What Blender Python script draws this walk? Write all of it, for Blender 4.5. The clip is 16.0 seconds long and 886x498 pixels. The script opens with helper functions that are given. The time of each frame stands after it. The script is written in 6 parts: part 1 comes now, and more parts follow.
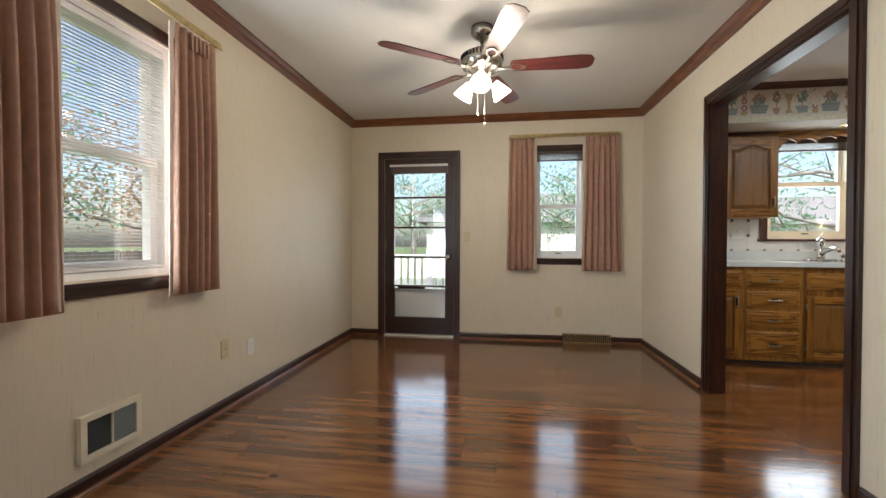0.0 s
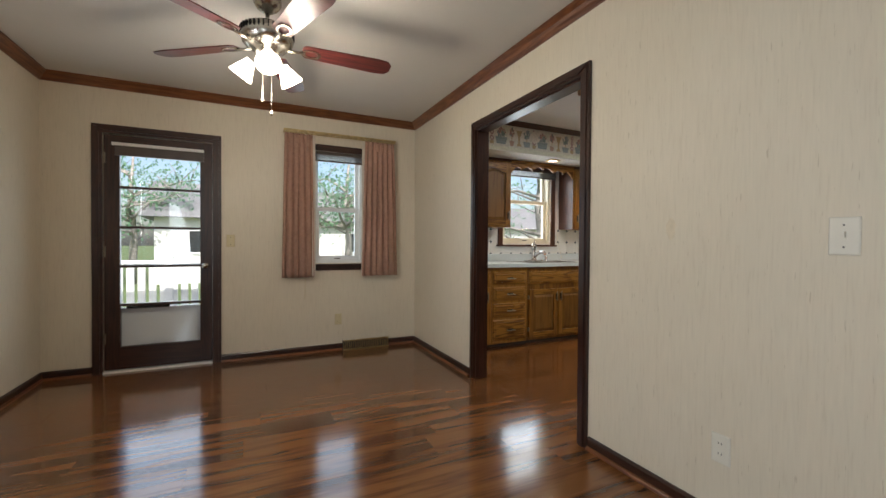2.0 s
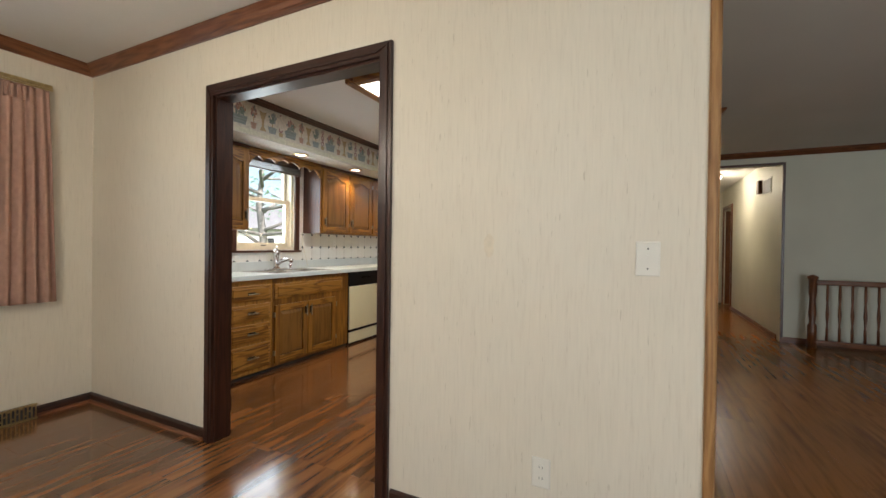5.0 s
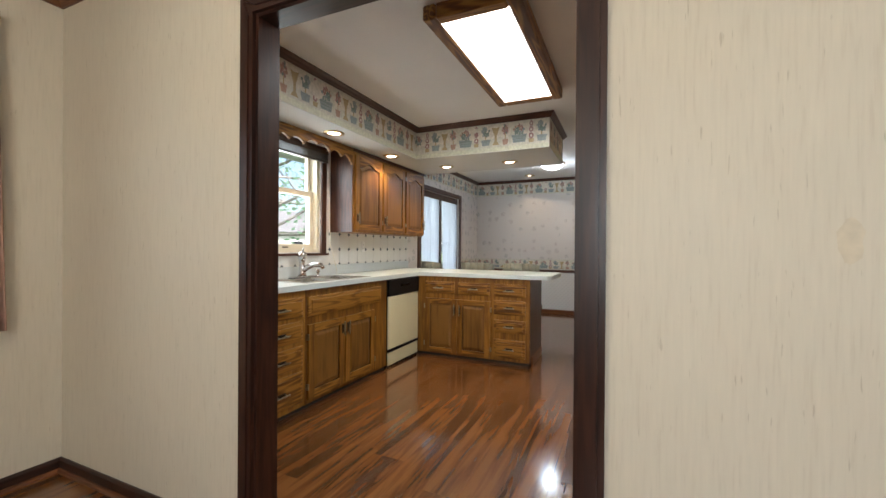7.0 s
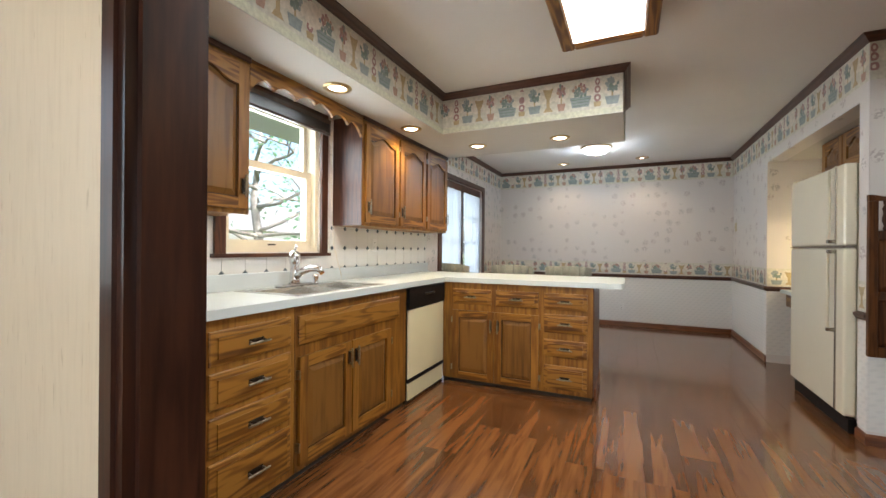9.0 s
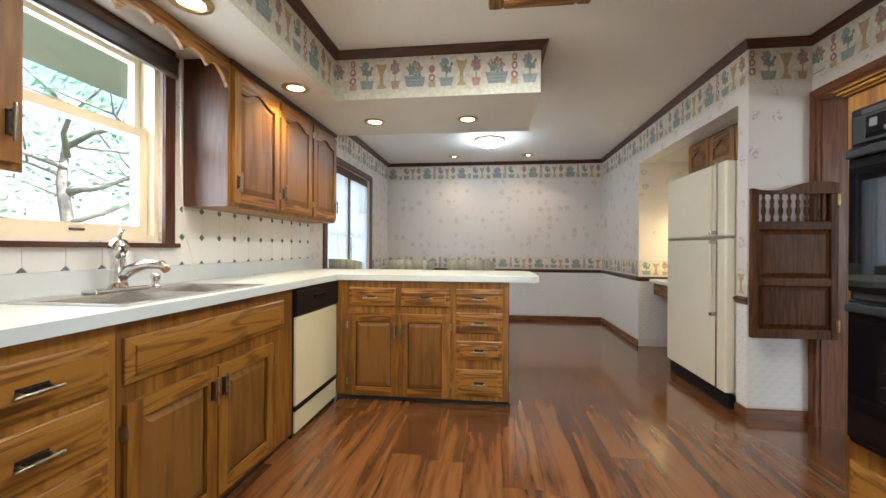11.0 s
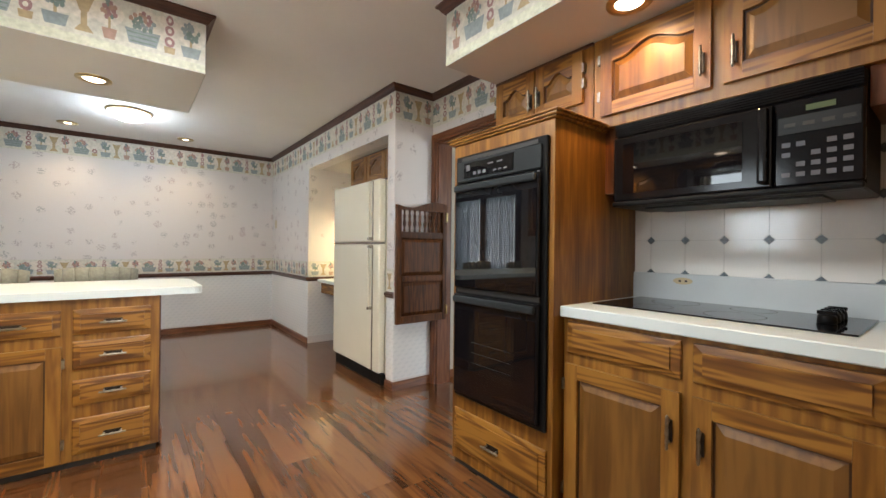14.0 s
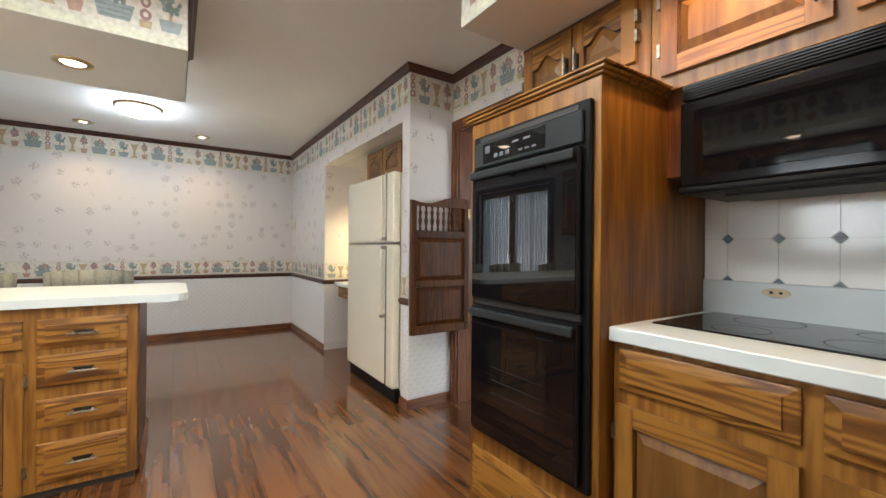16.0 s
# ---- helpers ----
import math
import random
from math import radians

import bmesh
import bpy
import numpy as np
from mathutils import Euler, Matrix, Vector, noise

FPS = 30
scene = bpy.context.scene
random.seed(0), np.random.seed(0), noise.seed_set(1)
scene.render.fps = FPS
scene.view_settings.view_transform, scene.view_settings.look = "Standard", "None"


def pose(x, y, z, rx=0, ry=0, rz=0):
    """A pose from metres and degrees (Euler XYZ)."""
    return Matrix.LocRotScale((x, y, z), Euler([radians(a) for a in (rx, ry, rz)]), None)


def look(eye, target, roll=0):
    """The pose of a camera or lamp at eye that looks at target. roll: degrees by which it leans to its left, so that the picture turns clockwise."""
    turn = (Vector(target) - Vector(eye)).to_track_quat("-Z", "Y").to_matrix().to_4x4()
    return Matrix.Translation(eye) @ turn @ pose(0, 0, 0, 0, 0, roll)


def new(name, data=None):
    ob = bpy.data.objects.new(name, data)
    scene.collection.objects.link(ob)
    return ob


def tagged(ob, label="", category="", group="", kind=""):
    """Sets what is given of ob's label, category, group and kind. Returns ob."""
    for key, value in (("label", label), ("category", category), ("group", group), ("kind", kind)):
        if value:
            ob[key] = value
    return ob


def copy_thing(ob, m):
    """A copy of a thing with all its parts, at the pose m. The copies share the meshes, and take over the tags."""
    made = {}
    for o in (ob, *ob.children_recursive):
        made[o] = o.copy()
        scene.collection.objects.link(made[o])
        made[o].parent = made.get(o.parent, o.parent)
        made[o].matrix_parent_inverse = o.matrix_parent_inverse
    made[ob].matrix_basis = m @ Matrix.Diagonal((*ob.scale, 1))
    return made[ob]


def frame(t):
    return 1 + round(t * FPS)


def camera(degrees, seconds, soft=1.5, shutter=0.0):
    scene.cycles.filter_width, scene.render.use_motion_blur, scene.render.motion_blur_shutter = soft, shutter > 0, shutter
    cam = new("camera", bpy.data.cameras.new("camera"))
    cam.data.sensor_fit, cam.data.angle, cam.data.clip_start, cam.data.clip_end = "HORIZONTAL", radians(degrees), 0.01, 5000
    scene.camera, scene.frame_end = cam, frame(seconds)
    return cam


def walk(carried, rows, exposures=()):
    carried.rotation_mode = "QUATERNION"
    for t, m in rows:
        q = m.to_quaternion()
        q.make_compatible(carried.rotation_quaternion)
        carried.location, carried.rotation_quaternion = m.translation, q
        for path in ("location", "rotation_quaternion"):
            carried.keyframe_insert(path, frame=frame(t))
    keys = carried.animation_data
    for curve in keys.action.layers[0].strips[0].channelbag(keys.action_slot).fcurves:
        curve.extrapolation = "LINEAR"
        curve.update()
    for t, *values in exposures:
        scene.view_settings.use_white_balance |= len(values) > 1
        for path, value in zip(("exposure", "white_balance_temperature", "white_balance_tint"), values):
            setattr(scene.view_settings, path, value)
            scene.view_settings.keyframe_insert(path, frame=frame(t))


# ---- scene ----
cam = camera(95.2, 16.0)
PATH = [
    (0, (0.25, 0.469, 1.067), (-0.04, 2.447, 1.042), 0.2),
    (0.5, (0.146, 0.513, 1.097), (0.131, 2.512, 1.064), 0.2),
    (1, (0.069, 0.572, 1.103), (0.349, 2.552, 1.071), 0.3),
    (1.5, (0.037, 0.654, 1.12), (0.612, 2.569, 1.089), 0.3),
    (2, (0.029, 0.697, 1.132), (0.886, 2.504, 1.106), 0.4),
    (2.5, (0.004, 0.738, 1.15), (1.118, 2.399, 1.126), 0.5),
    (3, (-0.035, 0.759, 1.168), (1.307, 2.242, 1.149), 0.7),
    (3.5, (-0.032, 0.791, 1.182), (1.495, 2.083, 1.163), 0.8),
    (4, (0.011, 0.898, 1.202), (1.675, 2.007, 1.184), 0.9),
    (6.5, (0.433, 2.138, 1.196), (2.273, 2.922, 1.18), 0.3),
    (7, (0.599, 2.332, 1.184), (2.424, 3.15, 1.179), 0.4),
    (7.5, (0.835, 2.499, 1.181), (2.642, 3.356, 1.181), 0.5),
    (8, (1.036, 2.659, 1.182), (2.828, 3.547, 1.178), 0.5),
    (10.5, (1.686, 3.232, 1.113), (3.628, 3.71, 1.115), 0.3),
    (11, (1.758, 3.297, 1.107), (3.744, 3.54, 1.105), 0.3),
    (11.5, (1.79, 3.307, 1.117), (3.79, 3.278, 1.112), 0.4),
    (12, (1.808, 3.341, 1.123), (3.781, 3.016, 1.12), 0.4),
    (12.5, (1.821, 3.358, 1.128), (3.724, 2.743, 1.126), 0.5),
    (13, (1.817, 3.36, 1.136), (3.618, 2.491, 1.131), 0.6),
    (13.5, (1.808, 3.338, 1.146), (3.493, 2.261, 1.143), 0.6),
    (14, (1.809, 3.317, 1.154), (3.393, 2.095, 1.153), 0.6),
    (14.5, (1.833, 3.284, 1.157), (3.357, 1.989, 1.155), 0.6),
    (15, (1.908, 3.209, 1.16), (3.43, 1.912, 1.155), 0.5),
    (15.5, (1.981, 3.105, 1.159), (3.561, 1.878, 1.157), 0.6),
    (16, (2.077, 3.019, 1.158), (3.75, 1.923, 1.158), 0.5),
]
walk(cam, [(t, look(eye, target, roll)) for t, eye, target, roll in PATH],
     exposures=[(0, 1.5), (1, 1.3), (2, 1.2), (3, 1.4), (4, 1.68), (6.5, 1.6), (8, 1.9), (10.5, 2.1), (12, 2.25), (16, 2.35)])

# ---- light ----
world = bpy.data.worlds.new("sky")
scene.world = world
world.use_nodes = True
wn = world.node_tree
sky = wn.nodes.new("ShaderNodeTexSky")
sky.sky_type, sky.sun_disc = "NISHITA", False
sky.sun_elevation, sky.sun_rotation = radians(48), radians(200)
sky.dust_density = 3.0
wn.links.new(sky.outputs[0], wn.nodes["Background"].inputs[0])
wn.nodes["Background"].inputs[1].default_value = 0.11

sun_data = bpy.data.lights.new("sun", "SUN")
sun_data.energy, sun_data.angle, sun_data.color = 3.0, radians(0.5), (1, 0.95, 0.88)
sun = new("sun", sun_data)
# high sun from behind the house
sun.matrix_world = look((4, -20, 24), (4, 0, 0))

WARM = (1.0, 0.90, 0.75)
CANW = (1.0, 0.75, 0.48)
COOL = (0.92, 0.97, 1.0)


def lamp(name, kind, place, watts, colour, size=0.1, aim=None, size_y=None, cone=None):
    d = bpy.data.lights.new(name, kind)
    d.energy, d.color = watts, colour
    if kind == "AREA":
        d.size = size
        if size_y:
            d.shape, d.size_y = "RECTANGLE", size_y
    else:
        d.shadow_soft_size = size
    if cone:
        d.spot_size, d.spot_blend = radians(cone), 0.6
    ob = new(name, d)
    ob.matrix_world = look(place, aim) if aim else Matrix.Translation(place)
    return ob


FAN = (0.11, 3.17)
for a in (30, 150, 270):
    lamp("fan_bulb", "POINT", (FAN[0] + 0.10 * math.cos(radians(a)), FAN[1] + 0.10 * math.sin(radians(a)), 1.935), 3.9, WARM, 0.06)
lamp("fluorescent_tubes", "AREA", (3.24, 3.06, 2.375), 8.5, COOL, 1.2, (3.24, 3.06, 0), 0.36)
CANS = [(3.33, 4.57), (4.25, 4.57), (4.99, 4.26), (5.0, 3.50)]
for cx, cy in CANS:
    lamp("can_bulb", "SPOT", (cx, cy, 2.125), 8.0, CANW, 0.04, (cx, cy, 0), cone=125)
lamp("can_bulb", "SPOT", (2.64, 1.75, 2.125), 5.0, (1.0, 0.60, 0.27), 0.04, (2.64, 1.75, 0), cone=150)
FAR_CANS = [(7.76, 3.87), (7.74, 2.79)]
for cx, cy in FAR_CANS:
    lamp("can_bulb", "SPOT", (cx, cy, 2.460), 4, CANW, 0.04, (cx, cy, 0), cone=125)
lamp("dome_bulb", "POINT", (6.87, 3.34, 2.33), 5.0, (0.74, 0.88, 1.0), 0.1)
lamp("hall_bulb", "POINT", (8.6, 0.2, 2.28), 8, WARM, 0.1)
lamp("desk_bulb", "AREA", (6.2, 1.0, 1.52), 2.2, (1.0, 0.74, 0.34), 0.3, (6.2, 1.0, 0))
# added fill: daylight of an assumed living room window that is never in view
lamp("living_daylight_fill", "AREA", (-1.47, -1.7, 1.35), 30, (0.80, 0.91, 1.0), 2.3, (3.0, -1.7, 2.4), 1.4)
# daylight in the openings that the dining room and kitchen look out of
DAY = (0.84, 0.93, 1.0)
lamp("dining_window_light", "AREA", (-1.522, 2.05, 1.50), 12, DAY, 0.72, (0, 2.05, 1.50), 1.14)
lamp("back_door_light", "AREA", (-0.696, 5.24, 1.22), 2.4, (0.74, 0.88, 1.0), 0.60, (-0.696, 0, 1.22), 1.36)
lamp("end_window_light", "AREA", (0.862, 5.24, 1.50), 1.5, (0.74, 0.88, 1.0), 0.46, (0.862, 0, 1.50), 1.10)
lamp("sink_window_light", "AREA", (3.28, 5.20, 1.60), 5, DAY, 0.70, (3.28, 0, 1.60), 0.90)
lamp("patio_light", "AREA", (6.48, 5.22, 1.08), 6, DAY, 1.40, (6.48, 0, 1.08), 1.70)
# added fill for daylight in the far room, which has no window built
lamp("bedroom_daylight_fill", "AREA", (13.2, -2.3, 1.4), 11, (0.9, 0.95, 1.0), 1.4, (13.2, 1.5, 1.3), 1.2)


# ---- materials ----
def material(name):
    m = bpy.data.materials.new(name)
    m.use_nodes = True
    nt = m.node_tree
    return m, nt, nt.nodes["Principled BSDF"]


def node(nt, kind, **inputs):
    n = nt.nodes.new("ShaderNode" + kind)
    for k, v in inputs.items():
        n.inputs[k.replace("_", " ")].default_value = v
    return n


def coords(nt, scale=(1, 1, 1), source="Object"):
    tc, mp = node(nt, "TexCoord"), node(nt, "Mapping")
    mp.inputs["Scale"].default_value = scale
    nt.links.new(tc.outputs[source], mp.inputs[0])
    return mp


def ramp(nt, stops):
    r = nt.nodes.new("ShaderNodeValToRGB")
    while len(r.color_ramp.elements) < len(stops):
        r.color_ramp.elements.new(0.5)
    for e, (p, c) in zip(r.color_ramp.elements, stops):
        e.position, e.color = p, (*c, 1)
    return r


def bump(nt, bsdf, height, strength, distance=0.002):
    b = node(nt, "Bump", Strength=strength, Distance=distance)
    nt.links.new(height, b.inputs["Height"])
    nt.links.new(b.outputs[0], bsdf.inputs["Normal"])


def plain(name, colour, rough=0.5, metal=0.0, vary=0.12, scale=9.0, bumpy=0.05, coat=0.0, spec=0.5):
    m, nt, b = material(name)
    mp = coords(nt)
    n1, n2 = node(nt, "TexNoise", Scale=scale, Detail=6.0), node(nt, "TexNoise", Scale=scale * 14, Detail=3.0)
    for n in (n1, n2):
        nt.links.new(mp.outputs[0], n.inputs[0])
    lo, hi = [c * (1 - vary) for c in colour], [min(1, c * (1 + vary)) for c in colour]
    r = ramp(nt, [(0.3, lo), (0.7, hi)])
    nt.links.new(n1.outputs[0], r.inputs[0])
    nt.links.new(r.outputs[0], b.inputs["Base Color"])
    b.inputs["Roughness"].default_value, b.inputs["Metallic"].default_value = rough, metal
    b.inputs["Coat Weight"].default_value, b.inputs["Specular IOR Level"].default_value = coat, spec
    if bumpy:
        bump(nt, b, n2.outputs[0], bumpy)
    return m


def wood(name, dark, mid, light, axis, rough=0.42, size=1.0, per_object=0.25, coat=0.04, fineness=4.5, rings=0.12, rough_fine=0.6, broad_gain=0.5, coat_rough=0.25, spec=0.5):
    """Open-grained oak whose grain runs along the axis."""
    m, nt, b = material(name)
    k = {"x": (1.2, 14, 14), "y": (14, 1.2, 14), "z": (14, 14, 1.2)}[axis]
    mp = coords(nt, [v * size for v in k])
    info = node(nt, "ObjectInfo")
    add = node(nt, "VectorMath")
    add.operation = "MULTIPLY_ADD"
    nt.links.new(info.outputs["Random"], add.inputs[0])
    add.inputs[1].default_value = (37, 53, 29)
    nt.links.new(mp.outputs[0], add.inputs[2])
    broad = node(nt, "TexNoise", Scale=0.55, Detail=2.0, Distortion=0.6)
    fine = node(nt, "TexNoise", Scale=fineness, Detail=8.0, Roughness=rough_fine)
    wave = node(nt, "TexNoise", Scale=1.3, Detail=1.0, Distortion=0.3)
    for n in (broad, fine, wave):
        nt.links.new(add.outputs[0], n.inputs[0])
    turns = node(nt, "Math")
    turns.operation = "MULTIPLY"
    turns.inputs[1].default_value = 34.0
    nt.links.new(wave.outputs[0], turns.inputs[0])
    sine = node(nt, "Math")
    sine.operation = "SINE"
    nt.links.new(turns.outputs[0], sine.inputs[0])
    mix = node(nt, "Math")
    mix.operation = "MULTIPLY_ADD"
    mix.inputs[1].default_value = rings
    nt.links.new(sine.outputs[0], mix.inputs[0])
    nt.links.new(fine.outputs[0], mix.inputs[2])
    mix2 = node(nt, "Math")
    mix2.operation = "MULTIPLY_ADD"
    mix2.inputs[1].default_value = broad_gain
    nt.links.new(broad.outputs[0], mix2.inputs[0])
    nt.links.new(mix.outputs[0], mix2.inputs[2])
    shift = node(nt, "Math")
    shift.operation = "MULTIPLY_ADD"
    shift.inputs[1].default_value = per_object
    nt.links.new(info.outputs["Random"], shift.inputs[0])
    nt.links.new(mix2.outputs[0], shift.inputs[2])
    o = per_object * 0.5
    r = ramp(nt, [(0.40 + o, dark), (0.66 + o, mid), (0.90 + o, light)])
    nt.links.new(shift.outputs[0], r.inputs[0])
    nt.links.new(r.outputs[0], b.inputs["Base Color"])
    b.inputs["Roughness"].default_value = rough
    b.inputs["Coat Weight"].default_value, b.inputs["Coat Roughness"].default_value = coat, coat_rough
    b.inputs["Specular IOR Level"].default_value = spec
    bump(nt, b, mix.outputs[0], 0.18, 0.001)
    return m


OAK = dict(dark=(0.105, 0.036, 0.005), mid=(0.195, 0.078, 0.010), light=(0.31, 0.140, 0.022))
oak_x, oak_y, oak_z = (wood("oak_" + a, axis=a, rings=0.05 if a == "z" else 0.26, fineness=2.4, rough_fine=0.5, **OAK) for a in "xyz")
PANEL = dict(dark=(0.095, 0.034, 0.006), mid=(0.140, 0.060, 0.010), light=(0.205, 0.092, 0.018))
panel_z = wood("oak_panel", axis="z", rings=0.05, fineness=2.2, rough_fine=0.45, broad_gain=0.7, **PANEL)
# door backing seen in the panel grooves: gathered stain, with groove shadow painted in
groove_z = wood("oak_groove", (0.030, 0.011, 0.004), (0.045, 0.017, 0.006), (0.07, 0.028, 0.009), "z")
DARK = dict(dark=(0.011, 0.0045, 0.003), mid=(0.026, 0.009, 0.0055), light=(0.045, 0.016, 0.009))
dark_x, dark_y, dark_z = (wood("dark_stained_" + a, axis=a, rough=0.30, per_object=0.05, coat=0.05, **DARK) for a in "xyz")
CROWN = dict(dark=(0.065, 0.020, 0.007), mid=(0.13, 0.042, 0.014), light=(0.19, 0.068, 0.024))
crown_x, crown_y, crown_z = (wood("mahogany_trim_" + a, axis=a, rough=0.3, per_object=0.05, **CROWN) for a in "xyz")
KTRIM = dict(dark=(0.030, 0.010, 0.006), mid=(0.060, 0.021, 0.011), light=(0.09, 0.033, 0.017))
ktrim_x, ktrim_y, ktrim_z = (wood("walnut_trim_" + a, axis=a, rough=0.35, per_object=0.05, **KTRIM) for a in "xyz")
WALNUT = dict(dark=(0.022, 0.007, 0.002), mid=(0.060, 0.019, 0.004), light=(0.105, 0.036, 0.008))
walnut_z = wood("walnut_stained", axis="z", rough=0.5, spec=0.25, **WALNUT)
laminate = wood("laminate_plank", (0.022, 0.008, 0.0042), (0.082, 0.030, 0.0105), (0.20, 0.080, 0.026), "x", rough=0.15, size=0.75, per_object=0.07, coat=0.45, coat_rough=0.10, fineness=1.6, rings=0.035, rough_fine=0.55, broad_gain=0.6)
hall_oak = wood("hall_oak_strip", (0.12, 0.037, 0.006), (0.21, 0.070, 0.012), (0.29, 0.105, 0.021), "x", rough=0.24, size=0.8, per_object=0.2, coat=0.0, spec=0.25, fineness=2.0, rings=0.04, rough_fine=0.5)
oak_light_z = wood("oak_corner_bead", (0.16, 0.07, 0.02), (0.27, 0.13, 0.045), (0.36, 0.19, 0.07), "z")
fan_wood = wood("fan_mahogany", (0.03, 0.006, 0.006), (0.07, 0.012, 0.011), (0.11, 0.022, 0.018), "x", rough=0.3)


def linen_wall(name, base, streak):
    m, nt, b = material(name)
    mp, mp2 = coords(nt, (130, 130, 9)), coords(nt, (1, 1, 1))
    mp3 = coords(nt, (120, 120, 14))
    n1, n2, n3 = node(nt, "TexNoise", Scale=1.0, Detail=4.0), node(nt, "TexNoise", Scale=0.8, Detail=3.0), node(nt, "TexNoise", Scale=1.0, Detail=2.0)
    for n, mpp in ((n1, mp), (n2, mp2), (n3, mp3)):
        nt.links.new(mpp.outputs[0], n.inputs[0])
    r = ramp(nt, [(0.26, streak), (0.42, base), (0.75, [min(1, c * 1.05) for c in base])])
    nt.links.new(n1.outputs[0], r.inputs[0])
    slub = ramp(nt, [(0.25, [c * 0.80 for c in streak]), (0.31, (1, 1, 1))])
    nt.links.new(n3.outputs[0], slub.inputs[0])
    blot = ramp(nt, [(0.3, (0.93, 0.92, 0.90)), (0.65, (1, 1, 1))])
    nt.links.new(n2.outputs[0], blot.inputs[0])
    last = r.outputs[0]
    for other in (slub, blot):
        mx = node(nt, "Mix")
        mx.data_type, mx.blend_type = "RGBA", "MULTIPLY"
        mx.inputs[0].default_value = 1.0 if other is blot else 0.4
        nt.links.new(last, mx.inputs[6])
        nt.links.new(other.outputs[0], mx.inputs[7])
        last = mx.outputs[2]
    nt.links.new(last, b.inputs["Base Color"])
    b.inputs["Roughness"].default_value = 0.48
    bump(nt, b, n1.outputs[0], 0.15, 0.001)
    return m


linen = linen_wall("linen_wallpaper", (0.66, 0.588, 0.470), (0.62, 0.542, 0.425))
hall_paint = plain("hall_paint", (0.60, 0.57, 0.46), 0.6, vary=0.04, scale=2.0)


def sprig_paper(name, base, print_a, print_b):
    """Pale wallpaper with small scattered sprigs."""
    m, nt, b = material(name)
    mp = coords(nt)
    warp = node(nt, "TexNoise", Scale=55.0, Detail=2.0)
    nt.links.new(mp.outputs[0], warp.inputs[0])
    off = node(nt, "VectorMath")
    off.operation = "MULTIPLY_ADD"
    nt.links.new(warp.outputs[1], off.inputs[0])
    off.inputs[1].default_value = (0.05, 0.05, 0.05)
    nt.links.new(mp.outputs[0], off.inputs[2])
    v = node(nt, "TexVoronoi", Scale=7.0, Randomness=0.55)
    nt.links.new(off.outputs[0], v.inputs[0])
    v2 = node(nt, "TexNoise", Scale=60.0, Detail=1.0)
    nt.links.new(mp.outputs[0], v2.inputs[0])
    near = ramp(nt, [(0.26, (1, 1, 1)), (0.34, (0, 0, 0))])
    nt.links.new(v.outputs["Distance"], near.inputs[0])
    leaf = ramp(nt, [(0.47, (0, 0, 0)), (0.53, (1, 1, 1))])
    nt.links.new(v2.outputs[0], leaf.inputs[0])
    mul = node(nt, "Math")
    mul.operation = "MULTIPLY"
    nt.links.new(near.outputs[0], mul.inputs[0])
    nt.links.new(leaf.outputs[0], mul.inputs[1])
    tint = node(nt, "Mix")
    tint.data_type = "RGBA"
    tint.inputs[6].default_value, tint.inputs[7].default_value = (*print_a, 1), (*print_b, 1)
    nt.links.new(v.outputs["Color"], tint.inputs[0])
    mx = node(nt, "Mix")
    mx.data_type = "RGBA"
    mx.inputs[6].default_value = (*base, 1)
    nt.links.new(mul.outputs[0], mx.inputs[0])
    nt.links.new(tint.outputs[2], mx.inputs[7])
    nt.links.new(mx.outputs[2], b.inputs["Base Color"])
    b.inputs["Roughness"].default_value = 0.5
    fine = node(nt, "TexNoise", Scale=300.0)
    nt.links.new(mp.outputs[0], fine.inputs[0])
    bump(nt, b, fine.outputs[0], 0.06)
    return m


sprigs = sprig_paper("sprig_wallpaper", (0.70, 0.66, 0.63), (0.43, 0.45, 0.43), (0.54, 0.45, 0.44))


def plaid_paper(name):
    m, nt, b = material(name)
    mp = coords(nt)
    w1, w2 = node(nt, "TexWave", Scale=9.0, Distortion=0.4), node(nt, "TexWave", Scale=9.0, Distortion=0.4)
    w1.bands_direction, w2.bands_direction = "Z", "DIAGONAL"
    tot = node(nt, "Math")
    for n in (w1, w2):
        nt.links.new(mp.outputs[0], n.inputs[0])
    nt.links.new(w1.outputs["Fac"], tot.inputs[0])
    nt.links.new(w2.outputs["Fac"], tot.inputs[1])
    r = ramp(nt, [(0.2, (0.70, 0.70, 0.68)), (1.0, (0.76, 0.755, 0.73))])
    nt.links.new(tot.outputs[0], r.inputs[0])
    nt.links.new(r.outputs[0], b.inputs["Base Color"])
    b.inputs["Roughness"].default_value = 0.55
    return m


plaid = plaid_paper("plaid_wallpaper")
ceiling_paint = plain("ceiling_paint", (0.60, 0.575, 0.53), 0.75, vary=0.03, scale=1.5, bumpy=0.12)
# paler version of ceiling_paint, its colour making up for light the kitchen ceiling lacks
kitchen_ceiling = plain("ceiling_paint_brightened", (0.76, 0.745, 0.71), 0.7, vary=0.03, scale=1.5, bumpy=0.12)
white_paint = plain("white_paint", (0.76, 0.76, 0.74), 0.45, vary=0.05)
vinyl_cream = plain("cream_vinyl", (0.72, 0.66, 0.52), 0.4, vary=0.04)
vinyl_white = plain("white_vinyl", (0.78, 0.80, 0.80), 0.4, vary=0.04)
counter_mat = plain("white_laminate", (0.64, 0.70, 0.68), 0.28, vary=0.03, scale=3)
cream_enamel = plain("cream_enamel", (0.79, 0.745, 0.59), 0.3, vary=0.02, scale=3, bumpy=0.03, coat=0.4)
dw_cream = plain("dishwasher_cream", (0.78, 0.73, 0.47), 0.35, vary=0.03, scale=3, bumpy=0.02)
